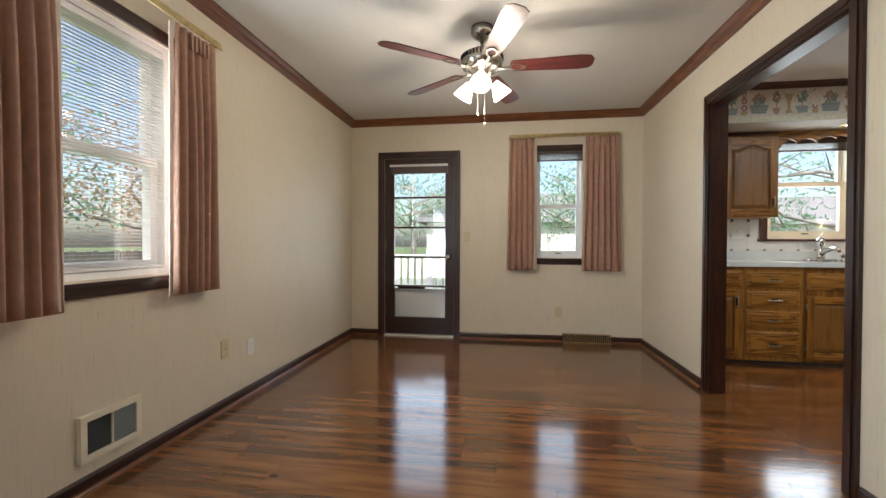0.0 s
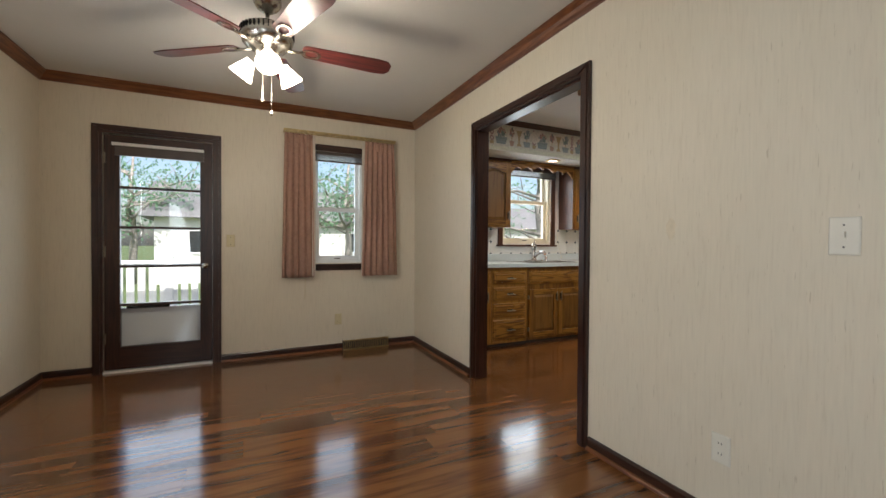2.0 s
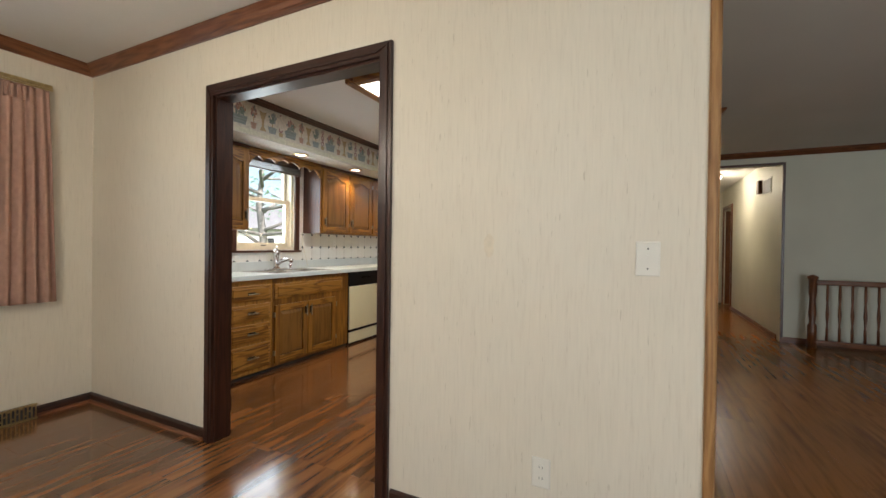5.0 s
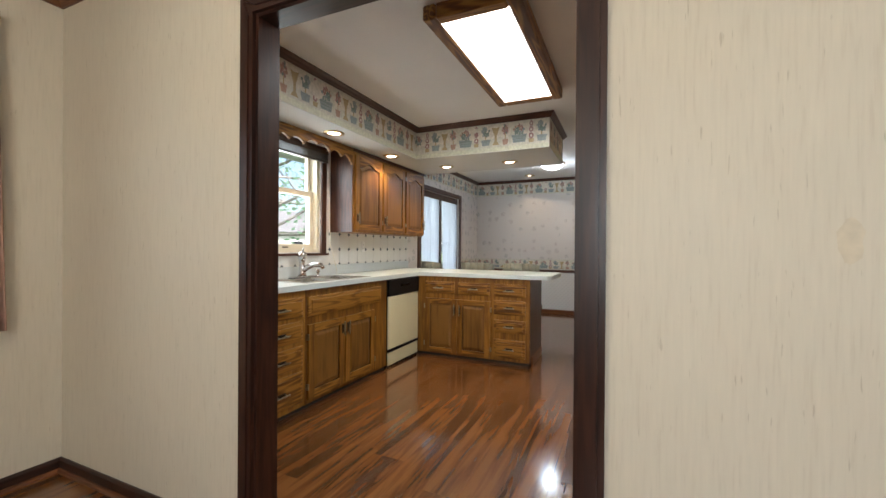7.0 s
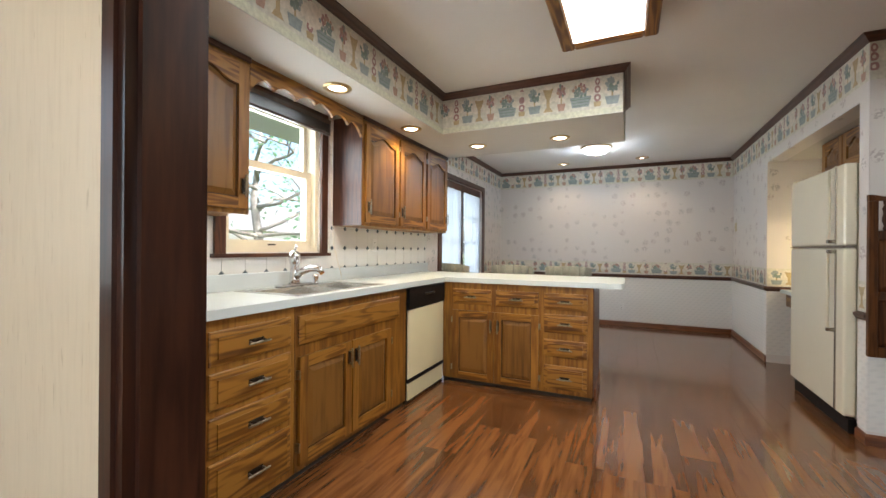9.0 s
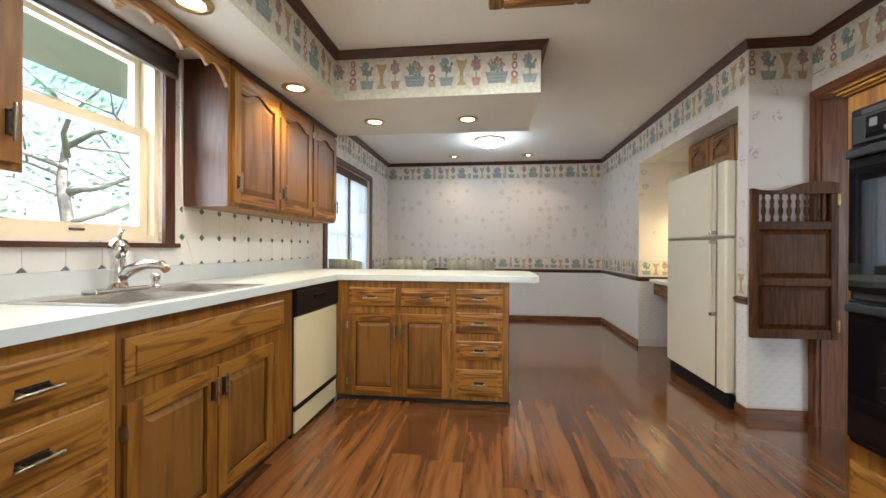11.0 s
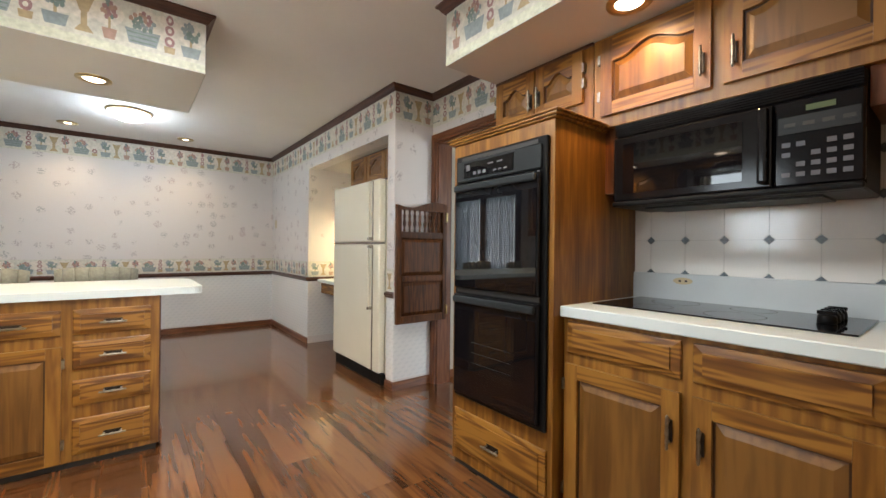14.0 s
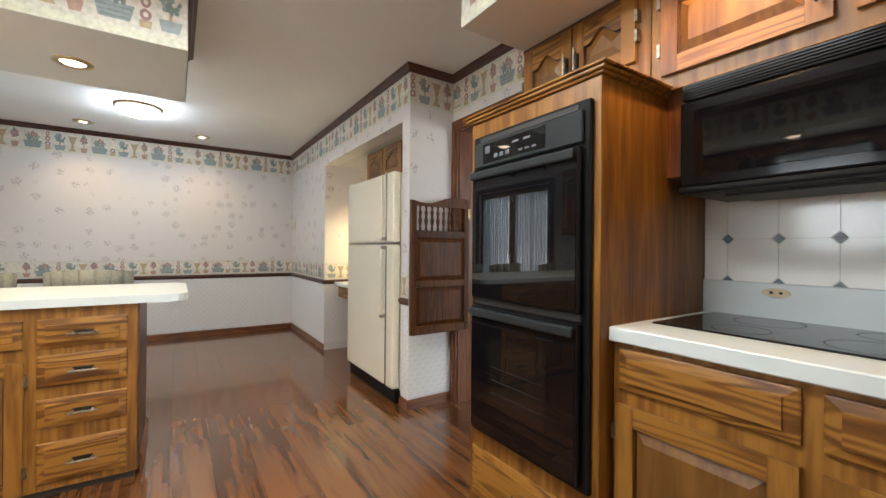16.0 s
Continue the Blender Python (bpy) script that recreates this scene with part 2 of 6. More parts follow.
black_enamel = plain("black_enamel", (0.008, 0.008, 0.009), 0.12, vary=0.2, bumpy=0.0, spec=0.22)
black_plastic = plain("black_plastic", (0.008, 0.008, 0.008), 0.36, vary=0.2, bumpy=0.04, spec=0.12)
black_glass = plain("black_glass", (0.004, 0.004, 0.005), 0.03, vary=0.1, bumpy=0.0, spec=0.5)
oven_window = plain("oven_window_glass", (0.010, 0.008, 0.007), 0.02, vary=0.1, bumpy=0.0, spec=0.6)
grey_plastic = plain("charcoal_plastic", (0.022, 0.025, 0.026), 0.4, vary=0.1, spec=0.2)
key_grey = plain("key_grey", (0.10, 0.10, 0.11), 0.5)
steel = plain("brushed_steel", (0.62, 0.61, 0.58), 0.26, 1.0, vary=0.06, scale=40)
chrome = plain("chrome", (0.75, 0.75, 0.76), 0.08, 1.0, vary=0.02, bumpy=0)
nickel = plain("brushed_nickel", (0.45, 0.42, 0.37), 0.25, 1.0, vary=0.06)
plate_dark = plain("blackened_pewter", (0.055, 0.045, 0.035), 0.4, 0.8, vary=0.3, scale=60)
pewter = plain("antique_pewter", (0.30, 0.27, 0.21), 0.35, 1.0, vary=0.3, scale=60)
brass = plain("aged_brass", (0.52, 0.40, 0.20), 0.35, 1.0, vary=0.25, scale=30)
bronze = plain("bronze_plate", (0.20, 0.14, 0.07), 0.4, 0.7, vary=0.2)
plate_white = plain("aged_white_plastic", (0.66, 0.62, 0.53), 0.4, vary=0.03)
ivory = plain("ivory_plastic", (0.58, 0.49, 0.30), 0.4, vary=0.03)
slot_dark = plain("slot_dark", (0.03, 0.028, 0.025), 0.6)
vent_dark = plain("vent_dark_steel", (0.045, 0.055, 0.06), 0.5, 0.3)
tile_white = plain("white_tile", (0.79, 0.785, 0.75), 0.18, vary=0.03, scale=5, bumpy=0.02, coat=0.3)
tile_blue = plain("slate_blue_tile", (0.13, 0.16, 0.18), 0.25, vary=0.3, scale=90)
grout = plain("grout", (0.62, 0.62, 0.59), 0.8)
splash_blue = plain("pale_blue_laminate", (0.58, 0.63, 0.64), 0.35, vary=0.03)
fabric_rose = plain("dusty_rose_cloth", (0.40, 0.235, 0.17), 0.85, vary=0.10, scale=25, bumpy=0.3)
fabric_lining = plain("curtain_lining", (0.62, 0.55, 0.47), 0.85, vary=0.04)
chair_fabric = plain("sage_upholstery", (0.22, 0.225, 0.19), 0.85, vary=0.15, scale=60, bumpy=0.3)
blind_slat = plain("blind_slat", (0.66, 0.68, 0.68), 0.5, vary=0.03)
blind_brown = plain("blind_brown", (0.085, 0.065, 0.055), 0.4)
cable = plain("black_cable", (0.012, 0.012, 0.012), 0.5)


def emitter(name, colour, strength):
    m, nt, b = material(name)
    b.inputs["Base Color"].default_value = (*colour, 1)
    b.inputs["Emission Color"].default_value = (*colour, 1)
    b.inputs["Emission Strength"].default_value = strength
    return m


glow_warm = emitter("frosted_lit_glass", (1.0, 0.90, 0.76), 3.0)
glow_can = emitter("lit_reflector", (1.0, 0.80, 0.62), 3.2)
glow_panel = emitter("lit_diffuser", (1.0, 0.95, 0.90), 1.6)
glow_dome = emitter("lit_dome_glass", (0.98, 0.98, 1.0), 1.3)
lcd_green = emitter("green_display", (0.03, 0.045, 0.01), 0.15)


def pane_glass(name):
    m, nt, b = material(name)
    nt.nodes.remove(b)
    clear, gloss = node(nt, "BsdfTransparent"), node(nt, "BsdfGlossy", Roughness=0.02)
    edge, p5, mx = node(nt, "LayerWeight"), node(nt, "Math"), node(nt, "MixShader")
    p5.operation = "POWER"
    p5.inputs[1].default_value = 5.0
    nt.links.new(edge.outputs["Facing"], p5.inputs[0])
    amount = node(nt, "Math")
    amount.operation = "MULTIPLY_ADD"
    amount.inputs[1].default_value, amount.inputs[2].default_value = 0.9, 0.04
    nt.links.new(p5.outputs[0], amount.inputs[0])
    nt.links.new(amount.outputs[0], mx.inputs[0])
    nt.links.new(clear.outputs[0], mx.inputs[1])
    nt.links.new(gloss.outputs[0], mx.inputs[2])
    nt.links.new(mx.outputs[0], nt.nodes["Material Output"].inputs[0])
    return m


glass = pane_glass("window_glass")


def sheer(name, colour, through_part):
    m, nt, b = material(name)
    b.inputs["Base Color"].default_value = (*colour, 1)
    b.inputs["Roughness"].default_value = 0.9
    tr, cl, m1, m2 = node(nt, "BsdfTranslucent"), node(nt, "BsdfTransparent"), node(nt, "MixShader"), node(nt, "MixShader")
    tr.inputs[0].default_value = (*colour, 1)
    m1.inputs[0].default_value, m2.inputs[0].default_value = 0.55, through_part
    nt.links.new(b.outputs[0], m1.inputs[1])
    nt.links.new(tr.outputs[0], m1.inputs[2])
    nt.links.new(m1.outputs[0], m2.inputs[1])
    nt.links.new(cl.outputs[0], m2.inputs[2])
    nt.links.new(m2.outputs[0], nt.nodes["Material Output"].inputs[0])
    return m


sheer_white = sheer("sheer_voile", (0.62, 0.67, 0.76), 0.22)


def foliage(name, colour):
    """Thin leaves that let part of the daylight through."""
    m = plain(name, colour, 0.6, vary=0.35, scale=3, bumpy=0.0)
    nt = m.node_tree
    b = nt.nodes["Principled BSDF"]
    back, mx = node(nt, "BsdfTranslucent"), node(nt, "MixShader")
    back.inputs[0].default_value = (*[min(1, c * 2.2) for c in colour], 1)
    mx.inputs[0].default_value = 0.5
    nt.links.new(b.outputs[0], mx.inputs[1])
    nt.links.new(back.outputs[0], mx.inputs[2])
    nt.links.new(mx.outputs[0], nt.nodes["Material Output"].inputs[0])
    return m


leaf_mat = foliage("leaves", (0.12, 0.23, 0.13))
leaf_red = foliage("copper_leaves", (0.22, 0.13, 0.07))
bark = plain("bark", (0.30, 0.28, 0.26), 0.9, vary=0.3, scale=12, bumpy=0.5)
grass_mat = plain("lawn", (0.09, 0.13, 0.045), 0.95, vary=0.3, scale=1.2, bumpy=0.6)
siding = plain("white_siding", (0.70, 0.71, 0.70), 0.6, vary=0.05)
shingle = plain("grey_shingles", (0.20, 0.20, 0.21), 0.9, vary=0.2, scale=20)
deck = plain("porch_boards", (0.42, 0.42, 0.42), 0.7, vary=0.1)
fence_wood = plain("fence_wood", (0.26, 0.21, 0.17), 0.85, vary=0.2)
asphalt_mat = plain("dark_glass", (0.03, 0.035, 0.04), 0.15)

# colours printed on the wallpaper border
INK = [plain("border_" + n, c, 0.55, vary=0.14, scale=45) for n, c in (
    ("paper", (0.64, 0.62, 0.53)), ("terracotta", (0.45, 0.29, 0.22)), ("sage", (0.21, 0.275, 0.245)), ("bluegreen", (0.30, 0.345, 0.345)),
    ("stone", (0.47, 0.36, 0.20)), ("rose", (0.38, 0.22, 0.21)), ("edge", (0.66, 0.66, 0.52)), ("cream", (0.72, 0.67, 0.58)))]


# ---- building helpers ----
ROOT = {}


def thing(name, place, label, category, group="", kind=""):
    ob = new(name)
    ob.empty_display_size = 0.1
    ob.location = place
    ROOT[ob.name] = Vector(place)
    return tagged(ob, label, category, group, kind)


def part(name, bm, mat, parent, label=""):
    """Links a bmesh in world places as one mesh under a thing or a part."""
    bmesh.ops.recalc_face_normals(bm, faces=bm.faces)
    base = ROOT[parent.name] if parent else Vector((0, 0, 0))
    bmesh.ops.translate(bm, verts=bm.verts, vec=-base)
    me = bpy.data.meshes.new(name)
    bm.to_mesh(me)
    bm.free()
    for m in mat if isinstance(mat, list) else [mat]:
        me.materials.append(m)
    ob = new(name, me)
    ob.parent = parent
    ROOT[ob.name] = base
    return tagged(ob, label) if label else ob


def solid(name, bm, mat, label, category, kind="", group=""):
    """A one-mesh thing."""
    bmesh.ops.recalc_face_normals(bm, faces=bm.faces)
    me = bpy.data.meshes.new(name)
    bm.to_mesh(me)
    bm.free()
    me.materials.append(mat)
    ob = new(name, me)
    ROOT[ob.name] = Vector((0, 0, 0))
    return tagged(ob, label, category, group, kind)


def box(x0, x1, y0, y1, z0, z1, bevel=0.0, bm=None, seg=1):
    out = bm or bmesh.new()
    one = bmesh.new()
    bmesh.ops.create_cube(one, size=1)
    for v in one.verts:
        v.co = Vector(((x0 + x1) / 2 + v.co.x * (x1 - x0), (y0 + y1) / 2 + v.co.y * (y1 - y0), (z0 + z1) / 2 + v.co.z * (z1 - z0)))
    if bevel:
        bmesh.ops.bevel(one, geom=one.edges[:], offset=bevel, segments=seg, affect="EDGES", profile=0.5)
    return merge(out, one)


def merge(out, one):
    table = [out.verts.new(v.co) for v in one.verts]
    one.verts.index_update()
    for f in one.faces:
        g = out.faces.new([table[v.index] for v in f.verts])
        g.smooth, g.material_index = f.smooth, f.material_index
    one.free()
    return out


def prism(points, w0, w1, bm=None):
    """An outline of (u, v) carried from w0 to w1, in (u, v, w)."""
    out = bm or bmesh.new()
    a, b = [out.verts.new((u, v, w0)) for u, v in points], [out.verts.new((u, v, w1)) for u, v in points]
    out.faces.new(a), out.faces.new(b)
    n = len(points)
    for i in range(n):
        out.faces.new((a[i], a[(i + 1) % n], b[(i + 1) % n], b[i]))
    return out


def taper(outline, inner, w0, w1, bm=None):
    """A raised field: an outline at w0 that narrows to an inner one at w1."""
    out = bm or bmesh.new()
    a, b = [out.verts.new((u, v, w0)) for u, v in outline], [out.verts.new((u, v, w1)) for u, v in inner]
    out.faces.new(b)
    n = len(outline)
    for i in range(n):
        out.faces.new((a[i], a[(i + 1) % n], b[(i + 1) % n], b[i]))
    return out


def turned(profile, place, steps=20, bm=None, axis="z"):
    """A shape turned about an axis, from (radius, height) pairs."""
    out = bm or bmesh.new()
    rings = []
    for r, h in profile:
        ring = []
        for i in range(steps):
            a = 2 * math.pi * i / steps
            p = (r * math.cos(a), r * math.sin(a), h)
            if axis == "y":
                p = (p[0], p[2], p[1])
            if axis == "x":
                p = (p[2], p[0], p[1])
            ring.append(out.verts.new(Vector(place) + Vector(p)))
        rings.append(ring)
    for a, b in zip(rings, rings[1:]):
        for i in range(steps):
            out.faces.new((a[i], a[(i + 1) % steps], b[(i + 1) % steps], b[i])).smooth = True
    out.faces.new(rings[0]), out.faces.new(rings[-1])
    return out


def tube(points, radius, steps=10, bm=None):
    out = bm or bmesh.new()
    pts, rings = [Vector(p) for p in points], []
    for i, p in enumerate(pts):
        d = (pts[min(i + 1, len(pts) - 1)] - pts[max(i - 1, 0)]).normalized()
        side = d.orthogonal().normalized() if abs(d.z) > 0.9 else d.cross(Vector((0, 0, 1))).normalized()
        up = side.cross(d)
        r = radius[i] if isinstance(radius, (list, tuple)) else radius
        rings.append([out.verts.new(p + r * (math.cos(2 * math.pi * k / steps) * side + math.sin(2 * math.pi * k / steps) * up)) for k in range(steps)])
    for a, b in zip(rings, rings[1:]):
        for i in range(steps):
            out.faces.new((a[i], a[(i + 1) % steps], b[(i + 1) % steps], b[i])).smooth = True
    out.faces.new(rings[0]), out.faces.new(rings[-1])
    return out


def facing(bm, side, front):
    """Turns (u, v, w) into the world: w leaves a front that faces -y, +y, -x or +x; u runs along it and v up."""
    for v in bm.verts:
        u, h, w = v.co
        v.co = {"-y": (u, front - w, h), "+y": (u, front + w, h), "-x": (front - w, u, h), "+x": (front + w, u, h)}[side]
    return bm


def along(side):
    return {"-y": "x", "+y": "x", "-x": "y", "+x": "y"}[side]


OAKS, DARKS, CROWNS, KTRIMS = ({"x": a, "y": b, "z": c} for a, b, c in ((oak_x, oak_y, oak_z), (dark_x, dark_y, dark_z), (crown_x, crown_y, crown_z), (ktrim_x, ktrim_y, ktrim_z)))

# ---- structure ----
XL, XR, YF, YS, XB, YR, CEIL = -1.513, 1.727, 5.042, 5.0, 8.2, 1.63, 2.50
KCEIL = 2.478
XK, YK, YH = 1.825, 1.25, 1.115      # kitchen face of the divider, kitchen's south wall, the hall face of that wall


def wall(name, axis, at, thick, a0, a1, holes, mat, label, z1=CEIL, z0=0.0):
    """A wall along an axis with openings (a0, a1, z0, z1) through it."""
    bm = bmesh.new()
    cuts = sorted(holes)
    lo, hi = min(at, at + thick), max(at, at + thick)

    def slab(u0, u1, v0, v1):
        if u1 - u0 > 1e-4 and v1 - v0 > 1e-4:
            if axis == "x":
                box(u0, u1, lo, hi, v0, v1, bm=bm)
            else:
                box(lo, hi, u0, u1, v0, v1, bm=bm)
    u = a0
    for h0, h1, v0, v1 in cuts:
        slab(u, h0, z0, z1), slab(h0, h1, z0, v0), slab(h0, h1, v1, z1)
        u = h1
    slab(u, a1, z0, z1)
    return solid(name, bm, mat, label, "wall", "structure")


DOOR = (-1.111, -0.295, 0.0, 2.054)
WIN_F = (0.60, 1.125, 0.92, 2.085)
WIN_L = (1.28, 2.42, 0.905, 2.10)
OPEN = (2.441, 3.633, 0.0, 2.081)
WIN_S = (2.895, 3.665, 1.135, 2.10)
PATIO = (5.745, 7.22, 0.02, 2.04)
PASS = (3.66, 4.57, 0.0, 2.06)
WIN_V = (-2.9, -0.5, 0.6, 2.1)
NOOK = (4.757, 6.644, 0.0, 2.10)

wall("wall_dining_far", "x", YF, 0.16, XL - 0.16, XK, [DOOR, WIN_F], linen, "beige linen-textured wallpaper on the dining room end wall")
wall("wall_dining_window", "y", XL, -0.16, -4.5, YF, [WIN_L, WIN_V], linen, "beige linen-textured wallpaper wall with a curtained window")
wall("wall_divider", "y", XR, XK - XR, YH, YF, [OPEN], linen, "beige linen-textured wallpaper partition between dining room and kitchen")
wall("wall_kitchen_sink", "x", YS, 0.16, XK, XB + 0.16, [WIN_S, PATIO], sprigs, "pale sprig wallpaper wall behind the sink")
wall("wall_kitchen_back", "y", XB, 0.16, YR - 0.16, YS, [], sprigs, "pale wallpaper wall with small sprigs")
wall("wall_kitchen_nook", "x", YR, -0.14, 4.645, XB, [NOOK], sprigs, "pale sprig wallpaper wall with a refrigerator alcove")
wall("wall_pier", "y", 4.645, 0.11, YK, YR - 0.14, [], sprigs, "narrow pale wallpaper wall beside the passage")
wall("wall_hall_near", "x", YH, 0.06, XK, 4.65, [PASS], hall_paint, "plain painted hall wall beside the dining room")
wall("wall_kitchen_range", "x", YH + 0.06, YK - YH - 0.06, XK, 4.757, [PASS], sprigs, "pale wallpaper wall behind the cooktop")
wall("wall_hall_return", "y", 4.65, 0.107, 0.70, YH, [], hall_paint, "plain painted wall at the hall corner")
wall("wall_hall_side", "x", 0.70, 0.14, 4.757, 11.1, [], hall_paint, "plain painted hall wall")
wall("wall_hall_opening", "y", 6.84, 0.14, -4.5, 0.70, [(-0.34, 0.68, 0.0, 2.32)], hall_paint, "cream painted wall with the hall opening")
wall("wall_hall_right", "x", -0.34, -0.14, 6.98, 11.1, [(10.0, 10.8, 0.0, 2.05)], hall_paint, "cream painted hall wall")
wall("wall_hall_end", "y", 11.1, 0.14, -1.5, 1.5, [(-0.16, 0.62, 0.0, 2.05)], hall_paint, "cream painted wall at the end of the hall")
wall("wall_bedroom", "y", 16.2, 0.14, -2.5, 2.5, [], white_paint, "white wall of the room past the hall")
wall("wall_bedroom_side", "x", 1.5, 0.14, 11.1, 16.2, [], white_paint, "white side wall of the far room")
wall("wall_bedroom_other", "x", -2.5, 0.14, 11.1, 16.2, [], white_paint, "white side wall of the far room")
wall("wall_side_room", "x", -1.6, -0.1, 9.0, 11.1, [], hall_paint, "plain wall seen past the side door")
wall("wall_living_back", "x", -4.5, -0.16, XL, 6.98, [], hall_paint, "plain painted living room wall")
wall("wall_nook_back", "x", 0.92, -0.1, 4.757, 6.74, [], sprigs, "sprig wallpaper at the back of the alcove")
wall("wall_nook_side", "y", NOOK[1], 0.1, 0.92, YR - 0.14, [], sprigs, "sprig wallpaper on the alcove side")
wall("wall_nook_near", "y", NOOK[0], -0.10, 0.92, YH, [], sprigs, "wallpapered near side of the alcove")
solid("ceiling_nook", box(NOOK[0], NOOK[1] + 0.1, 0.82, YR - 0.14, 2.10, 2.16), ceiling_paint, "plain alcove ceiling", "ceiling", "structure")
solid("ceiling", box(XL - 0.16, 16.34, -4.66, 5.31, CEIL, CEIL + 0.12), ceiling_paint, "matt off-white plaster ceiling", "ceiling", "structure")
solid("ceiling_kitchen", box(XK, XB, YK, YS, KCEIL, CEIL - 0.002), kitchen_ceiling, "smooth white kitchen ceiling, paled in place of light", "ceiling", "structure")
solid("subfloor", box(XL - 0.16, 16.34, -4.66, 5.31, -0.12, -0.012), slot_dark, "dark subfloor under the boards", "floor", "structure")

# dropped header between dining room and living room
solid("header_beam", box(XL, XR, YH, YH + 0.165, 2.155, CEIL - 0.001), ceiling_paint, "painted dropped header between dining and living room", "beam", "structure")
for y0, y1 in ((YH + 0.150, YH + 0.178), (YH - 0.013, YH + 0.015)):
    solid("header_trim", box(XL + 0.001, XR - 0.001, y0, y1, 2.147, 2.178, 0.005), crown_x, "brown stained corner trim along the header", "trim", "structure")

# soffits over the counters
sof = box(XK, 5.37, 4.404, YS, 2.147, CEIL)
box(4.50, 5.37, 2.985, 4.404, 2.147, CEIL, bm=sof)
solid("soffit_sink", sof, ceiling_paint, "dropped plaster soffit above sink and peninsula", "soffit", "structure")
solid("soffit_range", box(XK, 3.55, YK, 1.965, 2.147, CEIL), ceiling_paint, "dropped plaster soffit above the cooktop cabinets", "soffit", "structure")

CROWN_SHAPE = [(0, 0), (0.012, 0), (0.020, 0.012), (0.030, 0.020), (0.042, 0.040), (0.058, 0.052), (0.066, 0.058), (0.066, 0.072), (0, 0.072)]
KCROWN_SHAPE = [(w * 0.7, h * 0.68) for w, h in CROWN_SHAPE]
BASE_SHAPE = [(0, 0), (0.013, 0), (0.013, 0.055), (0.006, 0.068), (0, 0.068)]
SHOE_SHAPE = [(0.0135, 0), (0.030, 0), (0.028, 0.009), (0.022, 0.016), (0.0135, 0.018)]
RAIL_SHAPE = [(0, 0), (0.012, 0.004), (0.018, 0.018), (0.026, 0.026), (0.026, 0.04), (0.010, 0.05), (0, 0.052)]


def moulding(name, shape, side, at, a0, a1, z, mats, label, m0=0, m1=0):
    """A profile run along a wall that faces the given side; m0, m1 mitre the ends (+1 longer outside, -1 shorter)."""
    bm = bmesh.new()
    rings = []
    for end, m in ((a0, -m0), (a1, m1)):
        rings.append([bm.verts.new((end + m * w, z + h, w)) for w, h in shape])
    n = len(shape)
    for i in range(n):
        bm.faces.new((rings[0][i], rings[0][(i + 1) % n], rings[1][(i + 1) % n], rings[1][i]))
    bm.faces.new(rings[0]), bm.faces.new(rings[1])
    return solid(name, facing(bm, side, at), mats[along(side)], label, "trim", "structure")


CZ = CEIL - 0.072
for side, at, a0, a1, m0, m1 in (("+x", XL, -4.5, YH - 0.014, -1, 0), ("+x", XL, YH + 0.166, YF, 0, -1), ("-y", YF, XL, XR, -1, -1), ("-x", XR, YH + 0.166, YF, 0, -1), ("-y", YH, XR, 4.65, 0, -1), ("-x", 4.65, 0.70, YH, 1, -1), ("-y", 0.70, 4.65, 6.84, 1, -1), ("-x", 6.84, -4.5, 0.70, -1, -1)):
    moulding("crown_moulding", CROWN_SHAPE, side, at, a0, a1, CZ, CROWNS, "reddish-brown stained crown moulding", m0, m1)
for side, at, a0, a1, m0, m1 in (("-y", 4.404, XK, 4.50, 0, -1), ("-x", 4.50, 2.985, 4.404, 1, -1), ("-y", 2.985, 4.50, 5.37, 1, 1), ("+x", 5.37, 2.985, YS, 1, -1), ("-y", YS, 5.37, XB, -1, -1), ("-x", XB, YR, YS, -1, -1), ("+y", YR, 4.645, XB, 1, -1), ("-x", 4.645, YK, YR, -1, 1), ("+y", YK, 3.55, 4.645, -1, -1), ("+x", 3.55, YK, 1.965, -1, 1), ("+y", 1.965, XK, 3.55, 0, 1)):
    moulding("crown_moulding", KCROWN_SHAPE, side, at, a0, a1, CZ + 0.0005, KTRIMS, "dark walnut-stained crown moulding", m0, m1)
for side, at, a0, a1, m0, m1 in (("+x", XL, -4.5, YF, -1, -1), ("-y", YF, XL, -1.182, -1, 0), ("-y", YF, -0.224, XR, 0, -1), ("-x", XR, 3.712, YF, 0, -1), ("-x", XR, YH, 2.365, 1, 0)):
    moulding("baseboard", BASE_SHAPE, side, at, a0, a1, 0, DARKS, "very dark stained wooden baseboard", m0, m1)
    moulding("shoe_moulding", SHOE_SHAPE, side, at, a0, a1, 0, CROWNS, "reddish quarter-round shoe moulding along the floor", m0, m1)
for side, at, a0, a1, m0, m1 in (("-y", YH, XR, 3.59, 1, 0), ("-x", 4.65, 0.70, YH, 1, -1), ("-y", 0.70, 4.65, 6.84, 1, -1), ("-x", 6.84, -4.5, -0.34, 0, 0), ("+y", -0.34, 6.98, 9.93, 0, 0), ("-x", 16.2, -2.3, 1.5, 0, 0)):
    moulding("baseboard", BASE_SHAPE, side, at, a0, a1, 0, CROWNS if at < 15 else DARKS, "brown stained baseboard along the hall", m0, m1)
for side, at, a0, a1, m0, m1 in (("-x", XB, YR, YS, -1, -1), ("+y", YR, NOOK[1], XB, 0, -1), ("+y", YR, 4.645, NOOK[0], 1, 0), ("-x", 4.645, YK, YR, -1, 1), ("-y", YS, 7.30, XB, 0, -1)):
    moulding("baseboard", BASE_SHAPE, side, at, a0, a1, 0, CROWNS, "brown stained kitchen baseboard", m0, m1)
